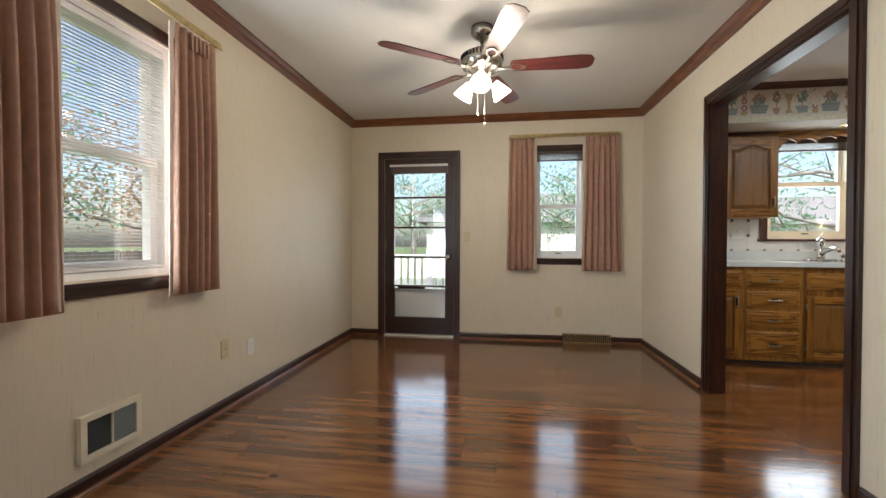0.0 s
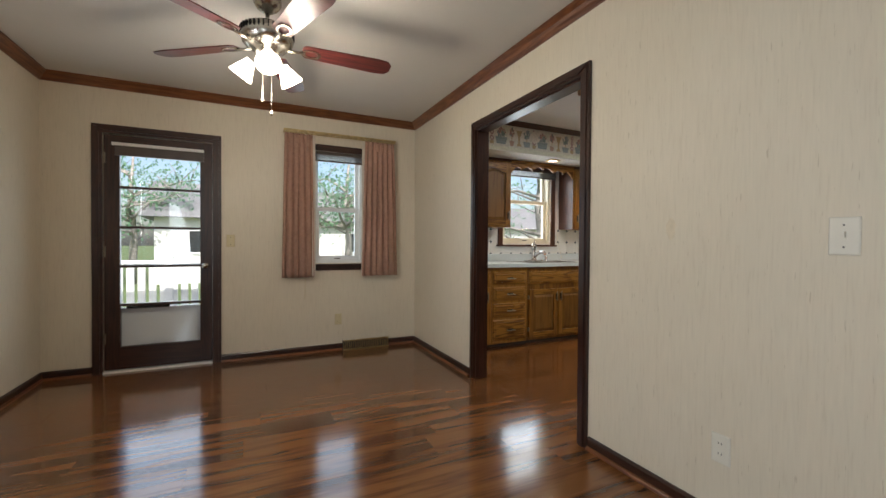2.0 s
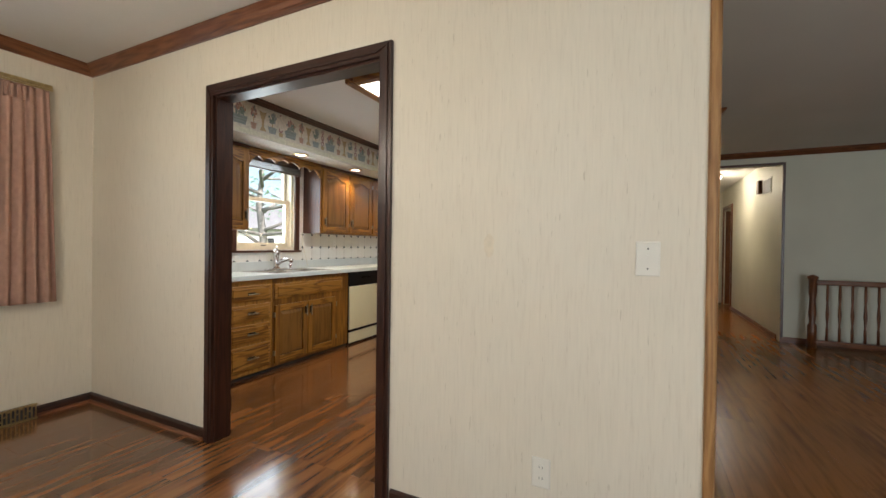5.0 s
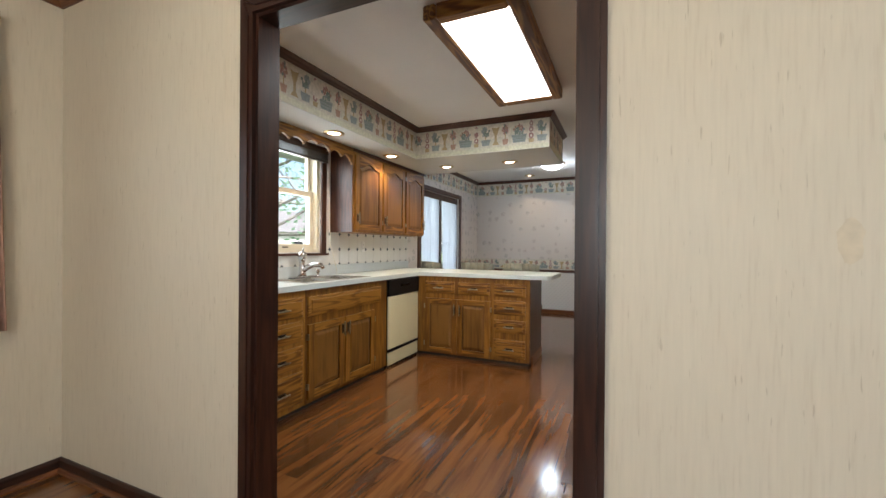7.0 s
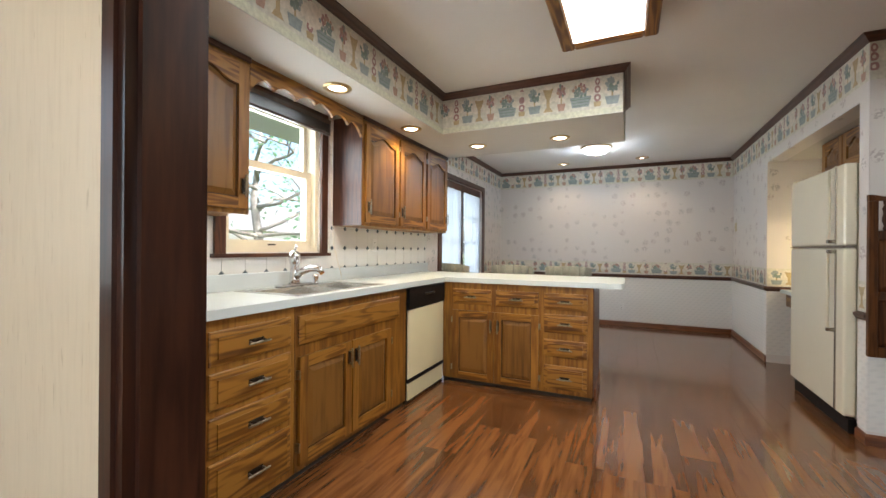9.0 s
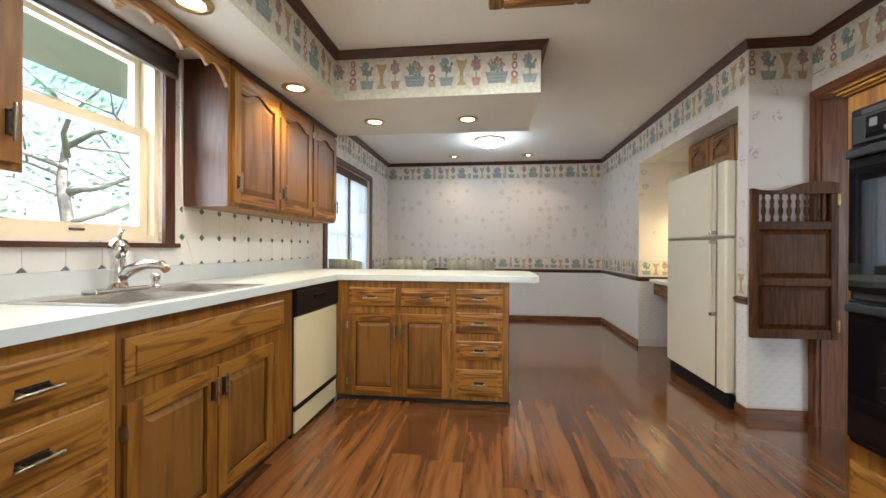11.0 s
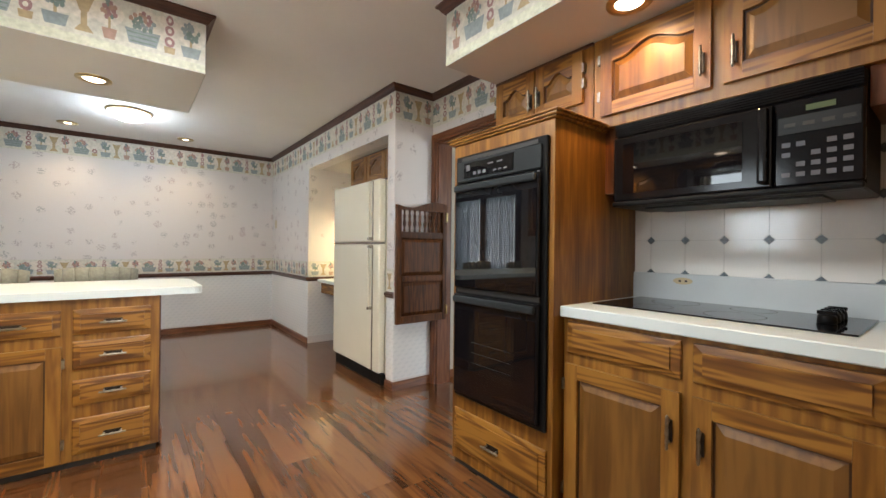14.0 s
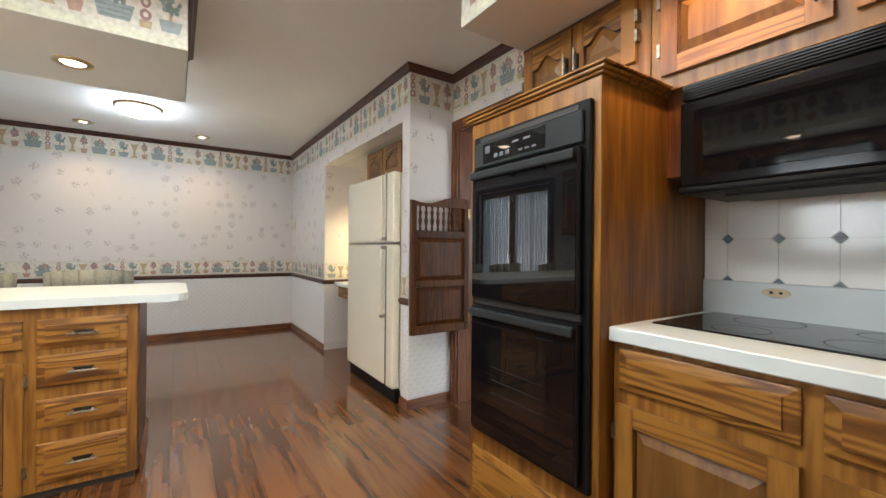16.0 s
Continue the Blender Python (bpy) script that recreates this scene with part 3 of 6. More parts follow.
for side, at, a0, a1, m0, m1 in (("-x", XB, YR, YS, -1, -1), ("+y", YR, NOOK[1], XB, 0, -1), ("+y", YR, 4.645, NOOK[0], 1, 0), ("-y", YS, 7.30, XB, 0, -1), ("-x", NOOK[1], 0.92, YR, 0, 1)):
    moulding("chair_rail", RAIL_SHAPE, side, at, a0, a1, 0.745, KTRIMS, "dark stained chair rail moulding", m0, m1)

# pale paper under the chair rail
for side, at, a0, a1 in (("-x", XB, YR, YS), ("+y", YR, NOOK[1], XB), ("+y", YR, 4.645, NOOK[0]), ("-x", 4.645, YK, YR), ("-x", NOOK[1], 0.92, YR), ("-y", YS, 7.30, XB)):
    bm = prism([(a0, 0.085), (a1, 0.085), (a1, 0.75), (a0, 0.75)], 0, 0.003)
    solid("wainscot_paper", facing(bm, side, at), plaid, "white faintly plaid wallpaper below the rail", "wallpaper", "structure")


def border(side, at, a0, a1, z0, z1, seed, edge=True):
    """A printed wallpaper border of topiary pots, urns and baskets on one wall."""
    rnd = random.Random(seed)
    bm = bmesh.new()

    count = [0]

    def flat(points, w, ink):
        count[0] += 1
        w += 0.00006 * (count[0] % 23)
        f = bm.faces.new([bm.verts.new((min(max(u, a0), a1), min(max(v, z0), z1), w)) for u, v in points])
        f.material_index = ink

    def disc(u, v, ru, rv, w, ink, n=14):
        if a0 + ru * 0.3 < u < a1 - ru * 0.3:
            flat([(u + 1.22 * ru * math.cos(6.2832 * i / n) * rnd.uniform(0.9, 1.08), v + rv * math.sin(6.2832 * i / n) * rnd.uniform(0.9, 1.08)) for i in range(n)], w, ink)

    def bar(u, v, du, top, dv, w, ink):
        if a0 < u - du and u + du < a1:
            du *= 1.22
            flat([(u - du, v), (u + du, v), (u + du * top, v + dv), (u - du * top, v + dv)], w, ink)
    flat([(a0, z0), (a1, z0), (a1, z1), (a0, z1)], 0.0020, 0)
    h = z1 - z0
    if edge:
        flat([(a0, z0), (a1, z0), (a1, z0 + 0.16 * h), (a0, z0 + 0.16 * h)], 0.0026, 6)
    b = z0 + (0.20 if edge else 0.06) * h
    s = z1 - b
    u, k = a0 + 0.02, seed
    while u < a1 - 0.02:
        disc(u + 0.05, b + 0.6 * s, 0.06, 0.30 * s, 0.0030, 7)
        kind = k % 5

        def dabs(cu, cv, ru, rv, inks, count_of):
            """A clump of small painted leaves or flowers."""
            for i in range(count_of):
                a, q = i * 2.4, math.sqrt((i + 0.5) / count_of)
                disc(cu + ru * q * math.cos(a), b + (cv + rv * q * math.sin(a)) * s, 0.0085, 0.062 * s, 0.0042, inks[i % len(inks)], 7)
        if kind == 0:      # woven basket of flowers
            bar(u + 0.07, b + 0.06 * s, 0.048, 1.30, 0.34 * s, 0.0036, 3)
            for i in range(3):
                bar(u + 0.07, b + (0.10 + 0.10 * i) * s, 0.046 + 0.004 * i, 1.0, 0.03 * s, 0.0039, 2)
            dabs(u + 0.07, 0.60, 0.052, 0.22, (2, 1, 3, 2, 5), 22)
            u += 0.168
        elif kind == 1:    # red standard in a clay pot
            bar(u + 0.04, b + 0.02 * s, 0.017, 1.5, 0.24 * s, 0.0036, 1)
            bar(u + 0.04, b + 0.26 * s, 0.004, 1.0, 0.25 * s, 0.0036, 4)
            dabs(u + 0.04, 0.68, 0.028, 0.22, (5, 1, 5, 2), 14)
            u += 0.098
        elif kind == 2:    # ochre urn
            bar(u + 0.04, b + 0.04 * s, 0.030, 0.45, 0.14 * s, 0.0036, 4)
            bar(u + 0.04, b + 0.18 * s, 0.010, 1.0, 0.30 * s, 0.0036, 4)
            bar(u + 0.04, b + 0.48 * s, 0.013, 2.5, 0.34 * s, 0.0036, 4)
            disc(u + 0.04, b + 0.84 * s, 0.032, 0.06 * s, 0.0038, 7, 12)
            u += 0.094
        elif kind == 3:    # round green topiary in a basin
            bar(u + 0.05, b + 0.04 * s, 0.030, 1.35, 0.26 * s, 0.0036, 3)
            bar(u + 0.05, b + 0.30 * s, 0.005, 1.0, 0.2 * s, 0.0036, 4)
            dabs(u + 0.05, 0.68, 0.040, 0.25, (2, 3, 2, 3, 7), 22)
            u += 0.120
        else:              # three-ball topiary
            bar(u + 0.03, b + 0.02 * s, 0.018, 1.2, 0.16 * s, 0.0036, 4)
            for v, q in ((0.30, 0.020), (0.57, 0.018), (0.82, 0.014)):
                disc(u + 0.03, b + v * s, q, 0.125 * s, 0.0040, 5)
                disc(u + 0.03, b + v * s, q * 0.45, 0.06 * s, 0.0044, 7, 7)
            u += 0.078
        k += 1
    me = facing(bm, side, at)
    ob = solid("wallpaper_border", me, INK[0], "printed border of topiary pots, urns and baskets", "wallpaper", "structure")
    for m in INK[1:]:
        ob.data.materials.append(m)


for i, (side, at, a0, a1) in enumerate((("-y", 4.404, XK, 4.498), ("-x", 4.50, 2.987, 4.402), ("-y", 2.985, 4.50, 5.37), ("+x", 5.37, 2.99, 4.99), ("+y", 1.965, XK, 3.548), ("+x", 3.55, YK, 1.963))):
    border(side, at, a0, a1, 2.149, CZ + 0.004, i * 3)
for i, (side, at, a0, a1) in enumerate((("-y", YS, 5.375, XB - 0.004), ("-x", XB, YR + 0.004, YS - 0.004), ("+y", YR, 4.647, XB - 0.004), ("-x", 4.645, YK, YR - 0.002), ("+y", YK, 3.556, 4.641))):
    border(side, at, a0, a1, 2.20, CZ + 0.004, i * 5 + 1, False)
for i, (side, at, a0, a1) in enumerate((("-x", XB, YR + 0.004, YS - 0.004), ("+y", YR, NOOK[1], XB - 0.004), ("-x", 4.645, YK, YR - 0.002), ("-x", NOOK[1], 0.92, YR - 0.002), ("-y", YS, 7.31, XB - 0.004), ("+y", YR, 4.647, NOOK[0] - 0.002))):
    border(side, at, a0, a1, 0.80, 0.985, i * 7 + 2, False)


def casing(name, side, at, a0, a1, z0, z1, width, mats, label, thick=0.018, sill=False, step=True):
    """Flat-moulded boards round an opening, mitred at the corners."""
    t = thing(name, (0, 0, 0), label, "trim", kind="structure")
    for piece, pts, ax in (("side_casing", [(a0 - width, z0), (a0, z0), (a0, z1), (a0 - width, z1 + width)], "z"), ("side_casing", [(a1, z0), (a1 + width, z0), (a1 + width, z1 + width), (a1, z1)], "z"), ("head_casing", [(a0, z1), (a1, z1), (a1 + width, z1 + width), (a0 - width, z1 + width)], along(side))):
        bm = prism(pts, 0, thick)
        if step:
            cu, cv = sum(p[0] for p in pts) / 4, sum(p[1] for p in pts) / 4
            if ax == "z":
                inner = [(cu + (u - cu) * 0.45, v + (-0.012 if v > z0 + 0.1 else 0)) for u, v in pts]
            else:
                inner = [(u, cv + (v - cv) * 0.45) for u, v in pts]
                inner = [(u + (0.02 if u < cu else -0.02), v) for u, v in inner]
            prism(inner, thick, thick + 0.007, bm=bm)
        part(piece, facing(bm, side, at), mats[ax], t)
    return t


def jamb(name, axis, lo, hi, a0, a1, z1, mats, label, depth=0.012):
    t = thing(name, (0, 0, 0), label, "trim", kind="structure")
    for a, b, c, d, ax in ((a0, a0 + depth, 0, z1, "z"), (a1 - depth, a1, 0, z1, "z"), (a0 + depth, a1 - depth, z1 - depth, z1, axis)):
        bm = box(a, b, lo, hi, c, d) if axis == "x" else box(lo, hi, a, b, c, d)
        part("jamb_board", bm, mats[ax], t)


casing("casing_passage", "-x", XR, OPEN[0], OPEN[1], 0, OPEN[3], 0.066, DARKS, "very dark stained casing of the kitchen opening")
casing("casing_passage_kitchen", "+x", XK, OPEN[0], OPEN[1], 0, OPEN[3], 0.066, DARKS, "very dark stained casing on the kitchen side")
jamb("jamb_passage", "y", XR, XK, OPEN[0], OPEN[1], OPEN[3], DARKS, "dark stained jamb boards of the kitchen opening")
casing("casing_hall_door", "+y", YK, PASS[0], PASS[1], 0, PASS[3], 0.07, CROWNS, "brown stained casing of the passage to the hall")
# darker trim wood on this side puts the hall's shadow into the colour
casing("casing_hall_door_outer", "-y", YH, PASS[0], PASS[1], 0, PASS[3], 0.07, KTRIMS, "brown casing on the hall side, darkened for shadow")
jamb("jamb_hall_door", "x", YH, YK, PASS[0], PASS[1], PASS[3], CROWNS, "brown stained jamb of the passage")
casing("casing_hall_opening", "-x", 6.84, -0.34, 0.68, 0, 2.32, 0.03, KTRIMS, "narrow brown trim round the hall opening", 0.012, step=False)
casing("casing_bedroom", "-x", 11.1, -0.16, 0.62, 0, 2.05, 0.07, CROWNS, "reddish-brown casing of the far doorway")
jamb("jamb_bedroom", "y", 11.1, 11.24, -0.16, 0.62, 2.05, CROWNS, "reddish-brown jamb of the far doorway")
casing("casing_side_room", "+y", -0.34, 10.0, 10.8, 0, 2.05, 0.07, CROWNS, "reddish-brown casing of the side door")
solid("corner_bead", box(XR - 0.012, XR + 0.02, YH - 0.012, YH + 0.022, 0.0, CZ, 0.006), oak_light_z, "stained wooden bead on the wall corner", "trim", "structure")
solid("hall_corner_bead", box(4.638, 4.665, 0.688, 0.712, 0.09, CZ, 0.004), oak_light_z, "stained wooden bead on the hall corner", "trim", "structure")


# ---- windows and doors ----
def rect(a0, a1, z0, z1):
    return [(a0, z0), (a1, z0), (a1, z1), (a0, z1)]


def sash(t, name, side, face, a0, a1, z0, z1, w, depth, mat, width=0.035):
    """A glazed sash whose inner face lies w inwards of the wall's plane."""
    bm = bmesh.new()
    for r in (rect(a0, a0 + width, z0, z1), rect(a1 - width, a1, z0, z1), rect(a0 + width, a1 - width, z0, z0 + width), rect(a0 + width, a1 - width, z1 - width, z1)):
        prism(r, w - depth, w, bm=bm)
    s = part(name, facing(bm, side, face), mat, t)
    g = part("pane", facing(prism(rect(a0 + width, a1 - width, z0 + width, z1 - width), w - depth / 2 - 0.002, w - depth / 2 + 0.002), side, face), glass, s)
    g.visible_shadow = False
    return s


def window(name, side, face, hole, trim, frame_mat, label, casing_w=0.065, meet=None):
    a0, a1, z0, z1 = hole
    t = thing(name, (0, 0, 0), label, "window", kind="structure")
    for piece, r, ax in (("side_casing", rect(a0 - casing_w, a0, z0 - 0.01, z1 + casing_w), "z"), ("side_casing", rect(a1, a1 + casing_w, z0 - 0.01, z1 + casing_w), "z"), ("head_casing", rect(a0, a1, z1, z1 + casing_w), along(side))):
        part(piece, facing(prism(r, 0, 0.018), side, face), trim[ax], t)
    part("window_sill", facing(prism(rect(a0 - casing_w - 0.02, a1 + casing_w + 0.02, z0 - 0.03, z0 - 0.008), -0.14, 0.035), side, face), trim[along(side)], t)
    if trim is DARKS:
        part("apron", facing(prism(rect(a0 - casing_w, a1 + casing_w, z0 - 0.075, z0 - 0.03), 0, 0.014), side, face), trim[along(side)], t)
    bm = bmesh.new()
    f = 0.03
    for r in (rect(a0, a0 + f, z0, z1), rect(a1 - f, a1, z0, z1), rect(a0 + f, a1 - f, z0, z0 + f), rect(a0 + f, a1 - f, z1 - f, z1)):
        prism(r, -0.155, -0.02, bm=bm)
    part("window_frame", facing(bm, side, face), frame_mat, t)
    m = meet or (z0 + z1) / 2
    sash(t, "upper_sash", side, face, a0 + f, a1 - f, m - 0.02, z1 - f, -0.10, 0.035, frame_mat)
    low = sash(t, "lower_sash", side, face, a0 + f, a1 - f, z0 + f, m + 0.02, -0.06, 0.035, frame_mat, 0.045)
    part("sash_lift", facing(prism(rect((a0 + a1) / 2 - 0.03, (a0 + a1) / 2 + 0.03, z0 + f + 0.012, z0 + f + 0.022), -0.06, -0.052), side, face), slot_dark, low)
    return t


window("window_1", "+x", XL, WIN_L, DARKS, vinyl_white, "white double-hung window with dark stained casing", meet=1.49)
# the living room window is added out of view to bring in daylight
window("window_4", "+x", XL, WIN_V, DARKS, vinyl_white, "wide white living room window, added out of view")
window("window_2", "-y", YF, WIN_F, DARKS, vinyl_white, "narrow white double-hung window with dark casing", meet=1.49)
window("window_3", "-y", YS, WIN_S, KTRIMS, vinyl_cream, "cream double-hung window above the sink", meet=1.685)


def blind(place_side, face, a0, a1, z0, z1, step, mat, label, w, lowered=True, slat=0.022):
    t = thing("window_blind", (0, 0, 0), label, "blind")
    part("headrail", facing(prism(rect(a0, a1, z1 - 0.03, z1), w - 0.015, w + 0.015), place_side, face), mat, t)
    z = z1 - 0.03 - step
    n = 0
    while z > z0 and n < 90:
        part("slat", facing(prism([(a0, z), (a1, z), (a1, z + 0.0012), (a0, z + 0.0012)], w - slat / 2, w + slat / 2), place_side, face), mat, t)
        z -= step
        n += 1
    part("bottom_rail", facing(prism(rect(a0, a1, z0 - 0.014, z0), w - 0.012, w + 0.012), place_side, face), mat, t)
    return t


blind("+x", XL, WIN_L[0] + 0.032, WIN_L[1] - 0.032, 0.955, 2.065, 0.0165, blind_slat, "lowered white mini blind with open slats", -0.037, slat=0.016)
blind("-y", YF, WIN_F[0] + 0.005, WIN_F[1] - 0.005, 1.99, 2.08, 0.006, blind_brown, "raised dark blind at the window head", 0.0)
blind("-y", YS, WIN_S[0] - 0.04, WIN_S[1] + 0.04, 2.005, 2.10, 0.007, blind_brown, "raised dark mini blind above the sink", 0.045, slat=0.03)
solid("blind_cord", tube([(3.70, 4.93, 2.02), (3.705, 4.93, 1.6), (3.72, 4.92, 1.2), (3.74, 4.86, 0.96), (3.70, 4.83, 0.925)], 0.0022, 6), vinyl_cream, "thin cream blind pull cord", "cord")


def curtain(side, face, a0, a1, z0, z1, spread, label, w=0.09, edge=None):
    """A pleated panel, gathered at the top and a little wider at the hem."""
    t = thing("curtain", (0, 0, 0), label, "curtain", group="dusty-rose curtains")
    nu, nv = 72, 22
    bm = bmesh.new()
    rows = []
    pleats = max(4, round((a1 - a0) / 0.052))
    mid = (a0 + a1) / 2
    for j in range(nv + 1):
        f = j / nv
        z = z1 + (z0 - z1) * f
        row = []
        for i in range(nu + 1):
            s = i / nu
            grow = 1 + spread * f
            u = mid + (a0 + (a1 - a0) * s - mid) * grow
            phase = 2 * math.pi * pleats * s
            amp = 0.009 + 0.021 * min(1, f * 3) * (0.7 + 0.6 * noise.noise((s * 5, f, a0)))
            row.append(bm.verts.new((u + 0.006 * math.sin(phase * 0.5 + 2) * f, z + 0.004 * math.sin(phase) * f, w + amp * math.sin(phase) + 0.012 * noise.noise((s * 3, f * 1.5, a0 + 4)))))
        rows.append(row)
    for a, b in zip(rows, rows[1:]):
        for i in range(nu):
            bm.faces.new((a[i], a[i + 1], b[i + 1], b[i])).smooth = True
    ob = part("cloth", facing(bm, side, face), fabric_rose, t)
    sm = ob.modifiers.new("thickness", "SOLIDIFY")
    sm.thickness = 0.003
    for k in range(5):
        u = mid + (k - 2) * 0.03
        part("pleat", facing(prism([(u - 0.005, z1 - 0.10), (u + 0.005, z1 - 0.10), (u + 0.008, z1 - 0.02), (u - 0.008, z1 - 0.02)], w + 0.004, w + 0.026), side, face), fabric_rose, t)
    if edge is not None:
        u = a0 if edge < 0 else a1
        part("lining_edge", facing(prism([(u + edge * 0.035, z0 + 0.005), (u + edge * 0.002, z0 + 0.005), (u + edge * 0.002, z1 - 0.005), (u + edge * 0.03, z1 - 0.005)], w - 0.012, w - 0.008), side, face), fabric_lining, t)
    return t


curtain("+x", XL, 2.345, 2.640, 0.795, 2.205, 0.18, "dusty-rose pinch-pleated curtain panel drawn open", edge=-1)
curtain("+x", XL, 1.15, 1.772, 0.795, 2.205, 0.08, "dusty-rose pinch-pleated curtain panel hanging straight", edge=1)
curtain("-y", YF, 0.325, 0.585, 0.785, 2.215, 0.22, "dusty-rose pinch-pleated curtain panel beside the window", edge=1)
curtain("-y", YF, 1.125, 1.445, 0.785, 2.215, 0.24, "dusty-rose pinch-pleated curtain panel beside the window", edge=-1)


def rod(side, face, a0, a1, z):
    t = thing("curtain_rod", (0, 0, 0), "slim aged-brass traverse curtain rod", "curtain rod")
    part("rail", facing(prism(rect(a0, a1, z - 0.012, z + 0.012), 0.098, 0.108), side, face), brass, t)
    part("front_rail", facing(prism(rect(a0, a1, z - 0.028, z - 0.018), 0.108, 0.115), side, face), brass, t)
    for u in (a0, a1 - 0.012):
        part("return_bracket", facing(prism(rect(u, u + 0.012, z - 0.012, z + 0.012), 0.0, 0.098), side, face), brass, t)


rod("+x", XL, 1.10, 2.665, 2.235)
rod("-y", YF, 0.315, 1.455, 2.24)

# glazed back door with five lights
casing("casing_back_door", "-y", YF, DOOR[0], DOOR[1], 0, DOOR[3], 0.07, DARKS, "very dark stained door casing")
d = thing("door_1", ((DOOR[0] + DOOR[1]) / 2, YF, 0), "dark stained wooden door with five glass lights", "door", kind="structure")
da0, da1, dz0, dz1 = DOOR[0] + 0.006, DOOR[1] - 0.006, 0.025, DOOR[3] - 0.006
g0, g1 = -0.995, -0.397
rails = [0.216, 0.58, 0.915, 1.255, 1.60, 1.877]
for r, ax in ((rect(da0, g0, dz0, dz1), "z"), (rect(g1, da1, dz0, dz1), "z"), (rect(g0, g1, dz0, rails[0]), "x"), (rect(g0, g1, rails[5], dz1), "x")):
    part("door_stile" if ax == "z" else "door_rail", facing(prism(r, -0.05, -0.008), "-y", YF), DARKS[ax], d)
for i in range(5):
    lo = rails[i] + (0.011 if i else 0)
    hi = rails[i + 1] - (0.011 if i < 4 else 0)
    g = part("pane", facing(prism(rect(g0, g1, lo, hi), -0.033, -0.029), "-y", YF), glass, d)
    g.visible_shadow = False
    if i:
        part("muntin", facing(prism(rect(g0, g1, rails[i] - 0.011, rails[i] + 0.011), -0.048, -0.010), "-y", YF), dark_x, d)
part("door_knob", facing(turned([(0.026, 0.0), (0.026, 0.006), (0.010, 0.010), (0.010, 0.034), (0.022, 0.042), (0.027, 0.056), (0.020, 0.066), (0.004, 0.069)], (-0.353, 0.915, -0.008), 18), "-y", YF), nickel, d, "brushed nickel knob")
part("blind_headrail", facing(prism(rect(g0 - 0.05, g1 + 0.03, 1.955, 1.98), -0.008, 0.02), "-y", YF), white_paint, d)
part("rolled_blind", facing(prism(rect(g0 - 0.03, g1 + 0.03, 1.872, 1.954), -0.008, 0.012), "-y", YF), blind_brown, d)
for hz in (0.25, 1.0, 1.8):
    part("hinge", facing(prism(rect(da0 - 0.006, da0 + 0.012, hz, hz + 0.09), -0.008, -0.002), "-y", YF), pewter, d)
solid("door_threshold", box(DOOR[0], DOOR[1], YF - 0.02, YF + 0.16, -0.01, 0.018, 0.004), white_paint, "white painted door threshold", "threshold", "structure")
# storm door outside it
s = thing("storm_door", ((DOOR[0] + DOOR[1]) / 2, YF + 0.13, 0), "white storm door with a solid kick panel", "door", kind="structure")
for r, nm in ((rect(DOOR[0], DOOR[0] + 0.08, 0.02, 2.04), "stile"), (rect(DOOR[1] - 0.08, DOOR[1], 0.02, 2.04), "stile"), (rect(DOOR[0] + 0.08, DOOR[1] - 0.08, 0.02, 0.54), "kick_panel"), (rect(DOOR[0] + 0.08, DOOR[1] - 0.08, 1.97, 2.04), "rail")):
    part(nm, facing(prism(r, -0.15, -0.12), "-y", YF), vinyl_white, s)
part("push_bar", facing(prism(rect(-0.97, -0.65, 0.535, 0.56), -0.12, -0.095), "-y", YF), black_plastic, s)

# patio doors with sheer curtains
p = thing("patio_door", ((PATIO[0] + PATIO[1]) / 2, YS, 0), "dark-framed double glazed patio door with sheers", "door", kind="structure")
pm = (PATIO[0] + PATIO[1]) / 2
for piece, r, ax in (("side_casing", rect(PATIO[0] - 0.08, PATIO[0], 0, PATIO[3] + 0.065), "z"), ("side_casing", rect(PATIO[1], PATIO[1] + 0.08, 0, PATIO[3] + 0.065), "z"), ("head_casing", rect(PATIO[0], PATIO[1], PATIO[3], PATIO[3] + 0.065), "x")):
    part(piece, facing(prism(r, 0, 0.02), "-y", YS), KTRIMS[ax], p)
for a, b in ((PATIO[0], pm), (pm, PATIO[1])):
    bm = bmesh.new()
    for r in (rect(a, a + 0.07, 0.02, 2.04), rect(b - 0.07, b, 0.02, 2.04), rect(a + 0.07, b - 0.07, 0.02, 0.22), rect(a + 0.07, b - 0.07, 1.95, 2.04)):
        prism(r, -0.07, -0.03, bm=bm)
    leaf = part("door_leaf", facing(bm, "-y", YS), ktrim_z, p)
    g = part("pane", facing(prism(rect(a + 0.07, b - 0.07, 0.22, 1.95), -0.052, -0.048), "-y", YS), glass, leaf)
    g.visible_shadow = False
    for k in range(1, 5):
        z = 0.22 + 1.73 * k / 5
        part("muntin", facing(prism(rect(a + 0.07, b - 0.07, z - 0.009, z + 0.009), -0.062, -0.040), "-y", YS), white_paint, leaf)
    part("muntin", facing(prism(rect((a + b) / 2 - 0.009, (a + b) / 2 + 0.009, 0.22, 1.95), -0.062, -0.040), "-y", YS), white_paint, leaf)
    bm = bmesh.new()
    rows = []
    for j in range(6):
        z = 0.24 + 1.70 * j / 5
        rows.append([bm.verts.new((a + 0.075 + (b - a - 0.15) * i / 80, z, -0.015 + 0.008 * math.sin(i * 0.9) + 0.004 * math.sin(i * 0.37 + j))) for i in range(81)])
    for q, r in zip(rows, rows[1:]):
        for i in range(80):
            bm.faces.new((q[i], q[i + 1], r[i + 1], r[i])).smooth = True
    part("sheer_curtain", facing(bm, "-y", YS), sheer_white, p, "gathered white voile panel")
